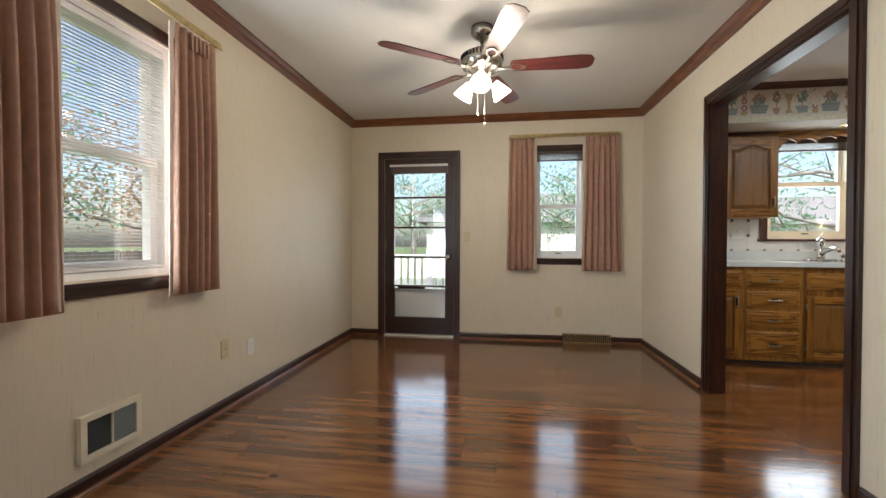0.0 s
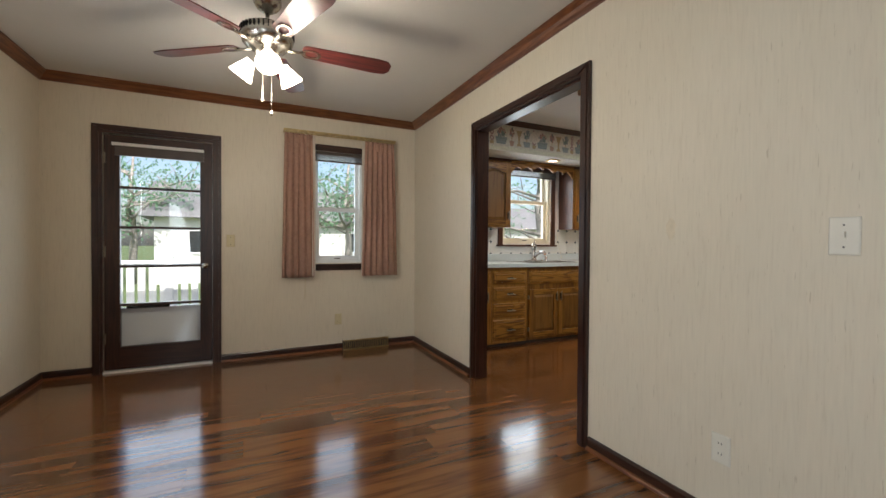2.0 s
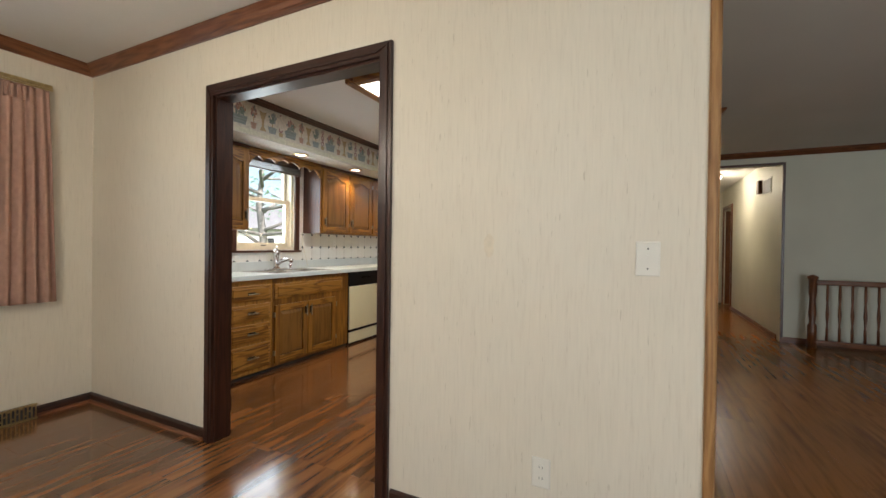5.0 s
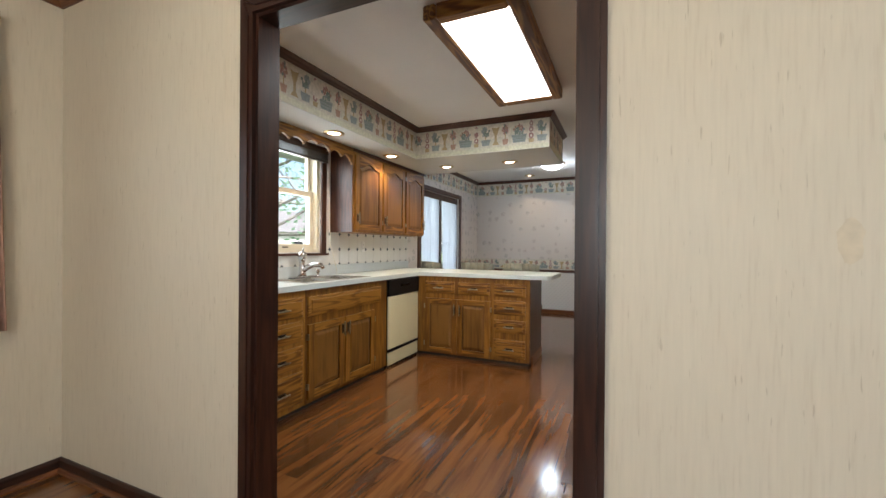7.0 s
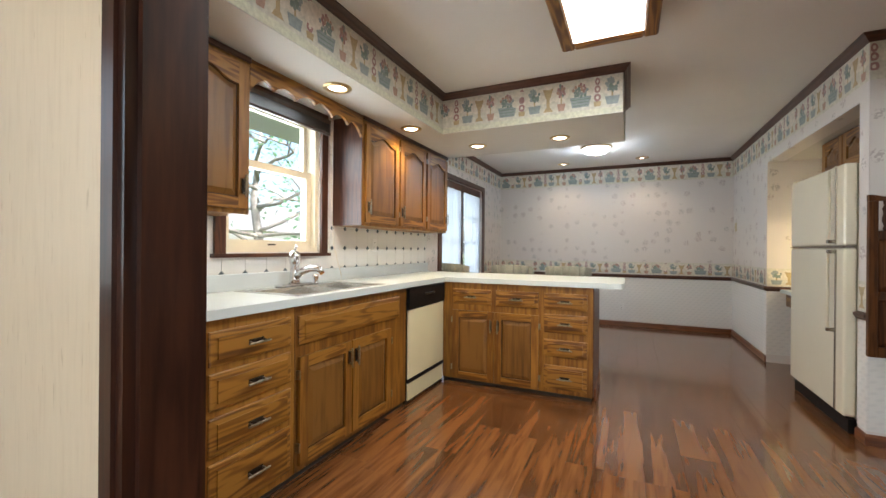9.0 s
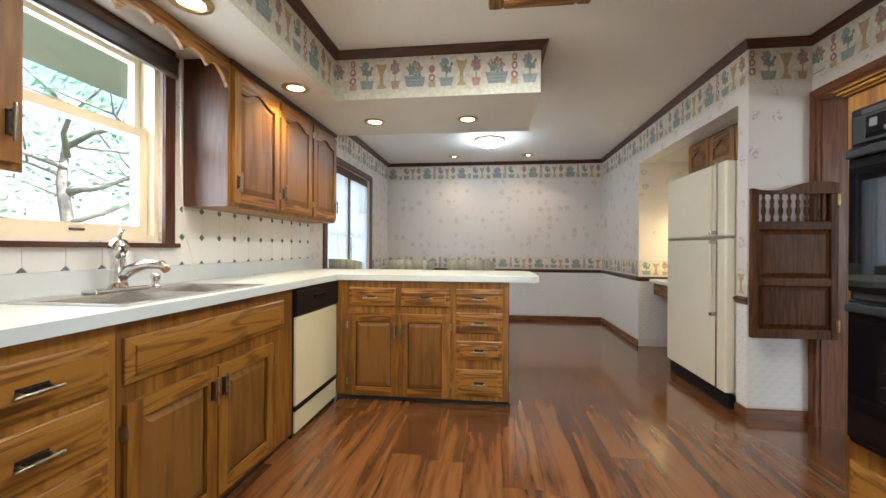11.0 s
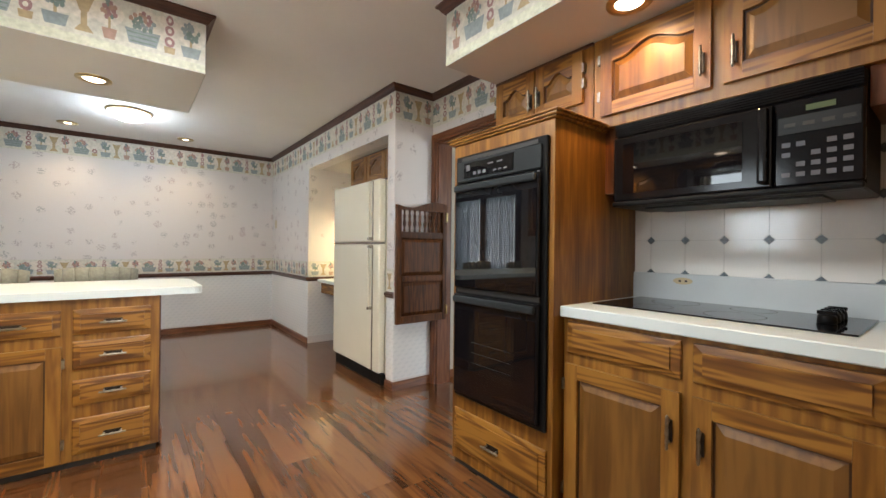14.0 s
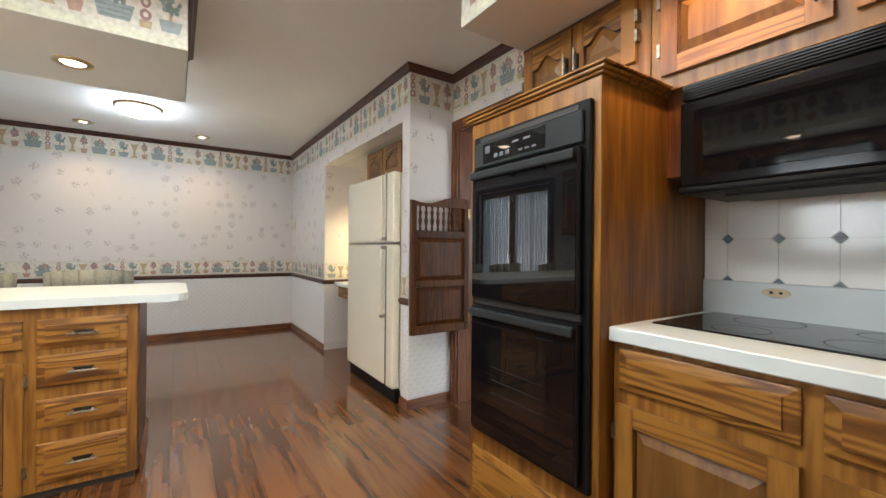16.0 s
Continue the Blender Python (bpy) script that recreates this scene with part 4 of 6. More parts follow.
part("lever_handle", facing(prism(rect(pm - 0.018, pm + 0.018, 0.98, 1.12), -0.03, -0.014), "-y", YS), nickel, p)
part("latch", facing(prism(rect(pm - 0.015, pm + 0.015, 1.86, 1.93), -0.03, -0.012), "-y", YS), nickel, p)


# ---- cabinets ----
def arch_top(a0, a1, z_side, rise, n=14):
    """A cathedral arch between two shoulders, from right to left."""
    pts = []
    for i in range(n + 1):
        s = 1 - i / n
        k = abs(2 * s - 1)
        f = 0 if k > 0.82 else (math.cos(math.pi * k / 0.82) + 1) / 2
        pts.append((a0 + (a1 - a0) * s, z_side + rise * f))
    return pts


def pull(parent, side, face, u, z, upright, w0=0.02):
    """A turned bail between two posts on a dark stepped backplate."""
    bm = bmesh.new()

    def at(along_bar, across, out):
        return (u + across, z + along_bar, w0 + out) if upright else (u + along_bar, z + across, w0 + out)

    def slab(p, q, h0, h1):
        c = [at(-p, -q, 0)[:2], at(p, -q, 0)[:2], at(p, q, 0)[:2], at(-p, q, 0)[:2]]
        prism(c, w0 + h0, w0 + h1, bm=bm)
    slab(0.038, 0.011, 0.0, 0.003)
    slab(0.030, 0.007, 0.003, 0.0045)
    dark = len(bm.faces)
    bar = [(-0.058, 0.003), (-0.050, 0.006), (-0.044, 0.0045), (-0.034, 0.0065), (-0.018, 0.005), (0.0, 0.007), (0.018, 0.005), (0.034, 0.0065), (0.044, 0.0045), (0.050, 0.006), (0.058, 0.003)]
    tube([at(p, -0.004, 0.026) for p, q in bar], [q for p, q in bar], 8, bm=bm)
    for p in (-0.036, 0.036):
        tube([at(p, 0, 0.003), at(p, -0.004, 0.026)], 0.005, 6, bm=bm)
    for i, f in enumerate(bm.faces):
        f.material_index = 0 if i < dark else 1
    ob = part("handle", facing(bm, side, face), plate_dark, parent, "antique pewter bail pull on a dark backplate")
    ob.data.materials.append(pewter)
    return ob


def raised_door(parent, side, face, a0, a1, z0, z1, arched=False, handle=None, hinge=None, name="door"):
    """A frame of stiles and rails with a raised field; the handle's place is (u, z)."""
    w = min(0.058, (a1 - a0) * 0.2)
    th = 0.019
    shoulder = z1 - w - (0.05 if arched else 0)
    top = arch_top(a0 + w, a1 - w, shoulder, 0.045) if arched else [(a1 - w, shoulder), (a0 + w, shoulder)]
    e = 0.0015
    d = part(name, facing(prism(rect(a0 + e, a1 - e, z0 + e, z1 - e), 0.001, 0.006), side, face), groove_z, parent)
    rail_mat = OAKS[along(side)]
    part("stile", facing(prism(rect(a0, a0 + w - 0.0005, z0, z1), 0.0015, th), side, face), oak_z, d)
    part("stile", facing(prism(rect(a1 - w + 0.0005, a1, z0, z1), 0.0015, th), side, face), oak_z, d)
    part("rail", facing(prism(rect(a0 + w, a1 - w, z0, z0 + w), 0.0015, th), side, face), rail_mat, d)
    part("rail", facing(prism([(a0 + w, z1), (a1 - w, z1)] + top, 0.0015, th), side, face), rail_mat, d)
    g = 0.007
    out = [(a0 + w + g, z0 + w + g), (a1 - w - g, z0 + w + g)] + ([(min(max(u, a0 + w + g), a1 - w - g), v - g) for u, v in top])
    cu = (a0 + a1) / 2
    inn = [(cu + (u - cu) * (1 - 0.028 * 2 / (a1 - a0 - 2 * w)), v + (0.028 if v < z0 + w + 0.05 else -0.028)) for u, v in out]
    part("raised_panel", facing(taper(out, inn, 0.006, 0.017), side, face), panel_z, d)
    if handle:
        pull(d, side, face, handle[0], handle[1], True)
    if hinge is not None:
        for hz in (z0 + 0.07, z1 - 0.11):
            part("hinge", facing(prism(rect(hinge - 0.006, hinge + 0.006, hz, hz + 0.045), 0.0, th + 0.004), side, face), pewter, d)
    return d


def drawer(parent, side, face, a0, a1, z0, z1, handle=True, name="drawer_front"):
    bm = bmesh.new()
    k = 0.012
    rings = []
    for inset_u, inset_v, w in ((0, 0, 0.001), (0, 0, 0.009), (0.004, 0.004, 0.012), (k + 0.018, k + 0.014, 0.016), (k + 0.019, k + 0.015, 0.022)):
        rings.append([bm.verts.new((u, v, w)) for u, v in rect(a0 + inset_u, a1 - inset_u, z0 + inset_v, z1 - inset_v)])
    for p, q in zip(rings, rings[1:]):
        for i in range(4):
            bm.faces.new((p[i], p[(i + 1) % 4], q[(i + 1) % 4], q[i]))
    bm.faces.new(rings[0]), bm.faces.new(rings[-1])
    d = part(name, facing(bm, side, face), OAKS[along(side)], parent)
    if handle:
        pull(d, side, face, (a0 + a1) / 2, (z0 + z1) / 2, False, 0.021)
    return d


def carcass(name, label, x0, x1, y0, y1, z0, z1, side, toe=True, mat=None):
    """A cabinet's body with its face flush with the given side, over a dark recessed plinth."""
    t = thing(name, ((x0 + x1) / 2, (y0 + y1) / 2, z0 if not toe else 0), label, "cabinet")
    part("body", box(x0, x1, y0, y1, z0 + (0.035 if toe else 0), z1, 0.002), mat or oak_z, t)
    if toe:
        k = 0.02
        b = {"-y": (x0, x1, y0 + k, y1), "+y": (x0, x1, y0, y1 - k), "-x": (x0 + k, x1, y0 + 0.01, y1)}[side]
        part("plinth", box(*b, 0.0, 0.034), slot_dark, t)
    return t


BF, CT = 4.44, 0.875     # face of the sink run, underside of the worktops

c = carcass("base_cabinet", "oak base cabinet with drawer and door under the worktop", XK + 0.004, 2.395, BF, YS - 0.004, 0, CT, "-y")
drawer(c, "-y", BF, 1.93, 2.37, 0.70, 0.845)
raised_door(c, "-y", BF, 1.93, 2.37, 0.065, 0.665, handle=(2.33, 0.56))
c = carcass("base_cabinet", "oak base cabinet with a stack of four drawers", 2.398, 2.866, BF, YS - 0.004, 0, CT, "-y")
for z0, z1 in ((0.685, 0.825), (0.510, 0.655), (0.325, 0.478), (0.075, 0.295)):
    drawer(c, "-y", BF, 2.412, 2.834, z0, z1)
c = carcass("sink_base_cabinet", "oak sink cabinet with a false drawer and two doors", 2.869, 3.965, BF, YS - 0.004, 0, CT, "-y")
drawer(c, "-y", BF, 2.888, 3.855, 0.675, 0.82, handle=False, name="false_drawer")
raised_door(c, "-y", BF, 2.888, 3.302, 0.07, 0.615, handle=(3.275, 0.525), hinge=2.882)
raised_door(c, "-y", BF, 3.312, 3.735, 0.07, 0.615, handle=(3.340, 0.525), hinge=3.741)

dw = thing("dishwasher", (4.29, 4.7, 0), "built-in dishwasher with cream panel and black trim", "dishwasher")
part("body", box(3.97, 4.612, BF + 0.004, YS - 0.01, 0.0, CT - 0.004, 0.003), black_plastic, dw)
part("control_panel", box(3.975, 4.608, BF - 0.022, BF + 0.003, 0.705, 0.865, 0.006), black_plastic, dw)
part("door_latch", box(4.20, 4.38, BF - 0.034, BF - 0.022, 0.79, 0.815, 0.004), black_enamel, dw)
part("door_panel", box(3.985, 4.60, BF - 0.014, BF + 0.003, 0.185, 0.70, 0.004), dw_cream, dw)
part("trim_strip", box(3.975, 4.608, BF - 0.016, BF + 0.003, 0.155, 0.182, 0.003), black_plastic, dw)
part("kick_plate", box(3.985, 4.60, BF - 0.010, BF + 0.003, 0.025, 0.152, 0.003), dw_cream, dw)

PX = 4.617
c = carcass("peninsula_cabinet", "oak peninsula cabinet with two doors and drawers", PX, 5.20, 3.185, BF - 0.002, 0, CT, "-x")
drawer(c, "-x", PX, 3.99, 4.338, 0.69, 0.82)
drawer(c, "-x", PX, 3.595, 3.948, 0.69, 0.82)
raised_door(c, "-x", PX, 3.961, 4.338, 0.045, 0.635, handle=(3.99, 0.52), hinge=4.344)
raised_door(c, "-x", PX, 3.592, 3.956, 0.045, 0.635, handle=(3.928, 0.52), hinge=3.586)
for z0, z1 in ((0.69, 0.82), (0.51, 0.655), (0.325, 0.455), (0.07, 0.255)):
    drawer(c, "-x", PX, 3.225, 3.55, z0, z1)
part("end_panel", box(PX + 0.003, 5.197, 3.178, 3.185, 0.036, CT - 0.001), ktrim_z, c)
part("end_base_trim", box(PX + 0.06, 5.197, 3.166, 3.178, 0.0, 0.09, 0.003), crown_x, c)

# worktop: one L with a rounded free end
CF, PF, PB, PR = 4.412, 4.592, 5.37, 2.972
out = [(XK + 0.002, CF), (PF, CF), (PF, PR + 0.07)]
out += [(PF + 0.07 - 0.07 * math.cos(a), PR + 0.07 - 0.07 * math.sin(a)) for a in (0.4, 0.8, 1.2)]
out += [(PF + 0.07, PR), (PB - 0.12, PR)]
out += [(PB - 0.12 + 0.12 * math.sin(a), PR + 0.12 - 0.12 * math.cos(a)) for a in (0.4, 0.8, 1.2)]
out += [(PB, PR + 0.12), (PB, YS - 0.003), (XK + 0.002, YS - 0.003)]
wt = thing("worktop", (3.5, 4.7, CT), "white laminate L-shaped worktop over the cabinets", "worktop")
SX0, SX1, SY0, SY1 = 2.93, 3.70, 4.485, 4.885
bm = bmesh.new()
hole = [(SX0, SY0), (SX1, SY0), (SX1, SY1), (SX0, SY1)]
for z in (CT, 0.915):
    o, h = [bm.verts.new((x, y, z)) for x, y in out], [bm.verts.new((x, y, z)) for x, y in hole]
    es = [bm.edges.new((q[i], q[(i + 1) % len(q)])) for q in (o, h) for i in range(len(q))]
    bmesh.ops.triangle_fill(bm, edges=es, use_beauty=True)
    if z == CT:
        lo_o, lo_h = o, h
for lo_r, up_r in ((lo_o, o), (lo_h, h)):
    for i in range(len(up_r)):
        j = (i + 1) % len(up_r)
        bm.faces.new((lo_r[i], lo_r[j], up_r[j], up_r[i]))
part("top", bm, counter_mat, wt)
part("backsplash_lip", box(XK + 0.002, 5.37, YS - 0.024, YS - 0.003, 0.915, 1.010, 0.004), splash_blue, wt, "pale blue laminate upstand")

# double-bowl sink
sk = thing("kitchen_sink", ((SX0 + SX1) / 2, (SY0 + SY1) / 2, 0.915), "stainless steel double-bowl kitchen sink in the worktop", "sink")
bm = bmesh.new()
R0, R1, Q0, Q1 = SX0 - 0.022, SX1 + 0.022, SY0 - 0.022, SY1 + 0.045
mx = (SX0 + SX1) / 2
bowls = [(SX0 + 0.02, mx - 0.015), (mx + 0.015, SX1 - 0.02)]
B0, B1 = SY0 + 0.015, SY1 - 0.055
for x0, x1, y0, y1 in ((R0, R1, Q0, B0), (R0, R1, B1, Q1), (R0, bowls[0][0], B0, B1), (bowls[0][1], bowls[1][0], B0, B1), (bowls[1][1], R1, B0, B1)):
    box(x0, x1, y0, y1, 0.9152, 0.919, bm=bm)
rim = part("rim", bm, steel, sk)
for x0, x1 in bowls:
    bm = bmesh.new()
    q = 0.025
    top = [bm.verts.new(v) for v in ((x0, B0, 0.9185), (x1, B0, 0.9185), (x1, B1, 0.9185), (x0, B1, 0.9185))]
    bot = [bm.verts.new(v) for v in ((x0 + q, B0 + q, 0.755), (x1 - q, B0 + q, 0.755), (x1 - q, B1 - q, 0.755), (x0 + q, B1 - q, 0.755))]
    bm.faces.new(bot)
    for i in range(4):
        bm.faces.new((top[i], top[(i + 1) % 4], bot[(i + 1) % 4], bot[i]))
    b = part("bowl", bm, steel, sk)
    part("drain", turned([(0.04, 0.7555), (0.04, 0.758), (0.012, 0.757)], ((x0 + x1) / 2, (B0 + B1) / 2, 0)), chrome, b)

f = thing("kitchen_faucet", (3.30, 4.865, 0.919), "chrome single-lever kitchen faucet behind the sink", "faucet")
part("deck_plate", box(3.19, 3.41, 4.845, 4.905, 0.919, 0.932, 0.006, seg=2), chrome, f)
part("faucet_body", turned([(0.031, 0.93), (0.026, 0.955), (0.024, 1.02), (0.026, 1.035), (0.032, 1.055), (0.033, 1.072), (0.024, 1.092), (0.004, 1.10)], (3.30, 4.875, 0)), chrome, f)
part("spout", tube([(3.30, 4.87, 0.965), (3.30, 4.82, 0.995), (3.297, 4.76, 1.012), (3.294, 4.70, 1.010), (3.293, 4.68, 0.992)], [0.020, 0.019, 0.017, 0.015, 0.013], 12), chrome, f)
part("lever", tube([(3.30, 4.875, 1.095), (3.303, 4.872, 1.112), (3.308, 4.868, 1.130)], [0.008, 0.006, 0.008], 10), chrome, f)
f.scale = (1.2, 1.2, 1.25)
solid("sink_sprayer", turned([(0.024, 0.919), (0.020, 0.926), (0.015, 0.945), (0.018, 0.955), (0.024, 0.968), (0.020, 0.982), (0.004, 0.986)], (3.50, 4.885, 0)), chrome, "small chrome sprayer head beside the faucet", "sprayer")

# wall cabinets on the sink side
UF, UB, UT = 4.73, 1.332, 2.144


def wall_cabinet(x0, x1, doors, label):
    c = carcass("wall_cabinet", label, x0, x1, UF, YS - 0.004, UB, UT, "-y", toe=False)
    for a0, a1, hx, hg in doors:
        raised_door(c, "-y", UF, a0, a1, UB + 0.025, UT - 0.055, True, (hx, UB + 0.14), hg)
    part("top_trim", box(x0, x1, UF - 0.016, UF, UT - 0.03, UT, 0.004), ktrim_x, c)
    return c


wc = wall_cabinet(XK + 0.004, 2.835, [(1.90, 2.345, 2.315, 1.894), (2.36, 2.815, 2.785, 2.354)], "oak wall cabinet with arched raised-panel doors")
wc = wall_cabinet(3.808, 5.315, [(3.835, 4.305, 3.865, 4.311), (4.33, 4.80, 4.36, 4.806), (4.83, 5.295, 5.265, 4.824)], "oak wall cabinet with three arched raised-panel doors")
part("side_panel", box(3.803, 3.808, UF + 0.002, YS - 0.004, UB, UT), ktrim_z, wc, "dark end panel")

# scalloped valance between them
n = 90
low = []
for i in range(n + 1):
    s = i / n
    u = 3.806 - (3.806 - 2.837) * s
    edge_drop = 0.055 * max(0, 1 - min(s, 1 - s) / 0.10)
    low.append((u, 2.028 + 0.040 * abs(math.sin(math.pi * 6 * s)) ** 0.7 + 0.030 * math.exp(-((s - 0.5) / 0.09) ** 2) - edge_drop))
bm = prism([(2.837, 2.144), (3.806, 2.144)] + low, 0.0, 0.020)
solid("window_valance", facing(bm, "-y", UF + 0.02), oak_x, "scalloped oak valance above the sink window", "valance")

# ---- range side ----
OF = 1.925
c = carcass("oven_cabinet", "tall oak cabinet with a built-in double oven", 2.857, 3.515, YK + 0.004, OF, 0, 1.705, "+y")
bm = bmesh.new()
for k, (o, z0, z1) in enumerate(((0.012, 1.706, 1.716), (0.024, 1.716, 1.728), (0.034, 1.728, 1.737))):
    box(2.857 - o, 3.515 + o, YK + 0.004, OF + o, z0, z1, 0.003, bm=bm)
part("cornice", bm, oak_x, c)
drawer(c, "+y", OF, 2.885, 3.485, 0.10, 0.31)
ov = thing("double_oven", (3.18, OF, 0.38), "black built-in double wall oven with glass doors", "oven")
part("trim_frame", box(2.882, 3.480, OF + 0.001, OF + 0.018, 0.383, 1.638, 0.005), black_plastic, ov)
part("control_panel", box(2.905, 3.457, OF + 0.018, OF + 0.030, 1.50, 1.605, 0.004), grey_plastic, ov)
cp = part("control_glass", box(3.06, 3.40, OF + 0.030, OF + 0.032, 1.515, 1.592), black_glass, ov)
for k in range(3):
    for j in range(2):
        part("button_mark", box(3.10 + 0.034 * k + (0.14 if j else 0), 3.122 + 0.034 * k + (0.14 if j else 0), OF + 0.032, OF + 0.0325, 1.528, 1.536 + 0.008 * j), key_grey, cp)
for k in range(2):
    part("button_mark", box(3.13 + 0.06 * k, 3.165 + 0.06 * k, OF + 0.032, OF + 0.0325, 1.565, 1.573), key_grey, cp)
part("display_mark", box(3.355, 3.385, OF + 0.032, OF + 0.0325, 1.552, 1.582), key_grey, cp)
for z0, z1 in ((0.955, 1.49), (0.41, 0.925)):
    od = part("oven_door", box(2.905, 3.457, OF + 0.018, OF + 0.045, z0, z1, 0.008, seg=2), black_enamel, ov)
    part("door_glass", box(2.915, 3.447, OF + 0.045, OF + 0.048, z0 + 0.012, z1 - 0.075), black_glass, od)
    wdw = part("viewing_window", box(3.03, 3.33, OF + 0.048, OF + 0.0495, z0 + 0.13, z1 - 0.12), oven_window, od)
    part("door_handle", box(2.915, 3.447, OF + 0.045, OF + 0.066, z1 - 0.044, z1 - 0.010, 0.008, seg=2), grey_plastic, od)
    if z0 < 0.5:
        for k in range(3):
            part("rack_wire", box(3.05, 3.31, OF + 0.0495, OF + 0.0502, z0 + 0.18 + 0.05 * k, z0 + 0.183 + 0.05 * k), grey_plastic, wdw)
part("top_slot", box(2.93, 3.432, OF + 0.018, OF + 0.0195, 1.609, 1.627), slot_dark, ov)
part("vent_strip", box(2.91, 3.452, OF + 0.018, OF + 0.026, 0.930, 0.950), slot_dark, ov)

RF = 1.855
c = carcass("range_base_cabinet", "oak base cabinet with drawers and doors under the cooktop", 1.912, 2.855, YK + 0.004, RF, 0, CT, "+y")
drawer(c, "+y", RF, 2.390, 2.83, 0.728, 0.856, handle=False)
drawer(c, "+y", RF, 1.918, 2.352, 0.728, 0.856, handle=False)
raised_door(c, "+y", RF, 2.390, 2.836, 0.065, 0.682, handle=(2.42, 0.55), hinge=2.842)
raised_door(c, "+y", RF, 1.925, 2.352, 0.065, 0.682, handle=(2.325, 0.54), hinge=1.919)
wt = thing("range_worktop", (2.38, 1.57, CT), "white laminate worktop beside the oven cabinet", "worktop")
part("top", box(1.908, 2.856, YK + 0.003, 1.885, CT, 0.92, 0.004), counter_mat, wt)
part("backsplash_lip", box(1.908, 2.856, YK + 0.003, YK + 0.024, 0.915, 1.047, 0.003), splash_blue, wt, "pale laminate upstand")
ck = thing("cooktop", (2.42, 1.55, 0.915), "black glass electric cooktop with control knobs", "cooktop")
part("glass_plate", box(1.99, 2.81, 1.29, 1.72, 0.9202, 0.926, 0.003), black_glass, ck)
for k in range(4):
    ky = 1.355 + 0.058 * k
    kn = part("knob", turned([(0.024, 0.926), (0.026, 0.930), (0.024, 0.948), (0.020, 0.954), (0.004, 0.955)], (2.085, ky, 0), 18), black_plastic, ck)
    part("grip", box(2.06, 2.11, ky - 0.005, ky + 0.005, 0.954, 0.966, 0.002), black_enamel, kn)
for cx, cy, r in ((2.32, 1.39, 0.075), (2.32, 1.60, 0.095), (2.60, 1.40, 0.095), (2.60, 1.61, 0.075)):
    bm = bmesh.new()
    ring = [[bm.verts.new((cx + q * math.cos(a * 0.2244), cy + q * math.sin(a * 0.2244), 0.9264)) for a in range(28)] for q in (r, r - 0.003)]
    for i in range(28):
        bm.faces.new((ring[0][i], ring[0][(i + 1) % 28], ring[1][(i + 1) % 28], ring[1][i]))
    part("burner_ring", bm, grey_plastic, ck)
o = thing("spoon_rest_plate", (2.62, YK + 0.024, 1.01), "small cream oval outlet plate on the upstand", "outlet")
part("plate", facing(prism([(2.62 + 0.042 * math.cos(a * 0.393), 1.015 + 0.016 * math.sin(a * 0.393)) for a in range(16)], 0.024, 0.028), "+y", YK), ivory, o)
for u in (2.605, 2.632):
    part("slot", facing(prism([(u + 0.006 * math.cos(a * 0.785), 1.015 + 0.005 * math.sin(a * 0.785)) for a in range(8)], 0.028, 0.029), "+y", YK), slot_dark, o)
ep = thing("tall_end_panel", (1.888, 1.6, 0), "full-height oak end panel beside the range worktop", "panel")
part("board", box(XK + 0.002, 1.906, YK + 0.003, 1.93, 0, 2.144, 0.003), oak_z, ep)
part("edge_strip", box(XK + 0.002, 1.908, 1.93, 1.942, 0, 2.144, 0.003), crown_z, ep)

MF = 1.60
mw = thing("over_range_microwave", (2.39, 1.43, 1.345), "black over-the-range microwave with a keypad", "microwave")
part("body", box(1.995, 2.785, YK + 0.004, MF - 0.03, 1.347, 1.715, 0.006), black_plastic, mw)
md = part("door", box(2.215, 2.785, MF - 0.03, MF, 1.372, 1.655, 0.008, seg=2), black_enamel, mw)
part("door_window", box(2.30, 2.74, MF, MF + 0.002, 1.405, 1.62), black_glass, md)
part("door_handle", box(2.222, 2.252, MF, MF + 0.034, 1.385, 1.645, 0.010, seg=2), black_enamel, md)
kp = part("control_panel", box(1.995, 2.211, MF - 0.03, MF - 0.002, 1.372, 1.655, 0.006), black_enamel, mw)
part("display", box(2.06, 2.13, MF - 0.002, MF - 0.0005, 1.612, 1.630), lcd_green, kp)
part("button_band", box(2.005, 2.20, MF - 0.002, MF - 0.0008, 1.545, 1.60), grey_plastic, kp)
for k in range(4):
    part("button", box(2.015 + 0.047 * k, 2.043 + 0.047 * k, MF - 0.0008, MF + 0.001, 1.566, 1.578), slot_dark, kp)
for r in range(4):
    for k in range(5):
        if (r + k) % 7 != 5:
            part("button", box(2.02 + 0.037 * k, 2.042 + 0.037 * k, MF - 0.002, MF, 1.402 + 0.033 * r, 1.417 + 0.033 * r), key_grey, kp)
for k in range(6):
    part("vent_slat", box(2.0, 2.78, MF - 0.032 + 0.002 * k, MF - 0.004, 1.662 + 0.009 * k, 1.667 + 0.009 * k), black_enamel, mw)
part("bottom_lip", box(1.995, 2.785, MF - 0.05, MF + 0.012, 1.348, 1.370, 0.008, seg=2), black_plastic, mw)
part("grease_filter", box(2.10, 2.68, YK + 0.05, MF - 0.08, 1.338, 1.347), grey_plastic, mw)

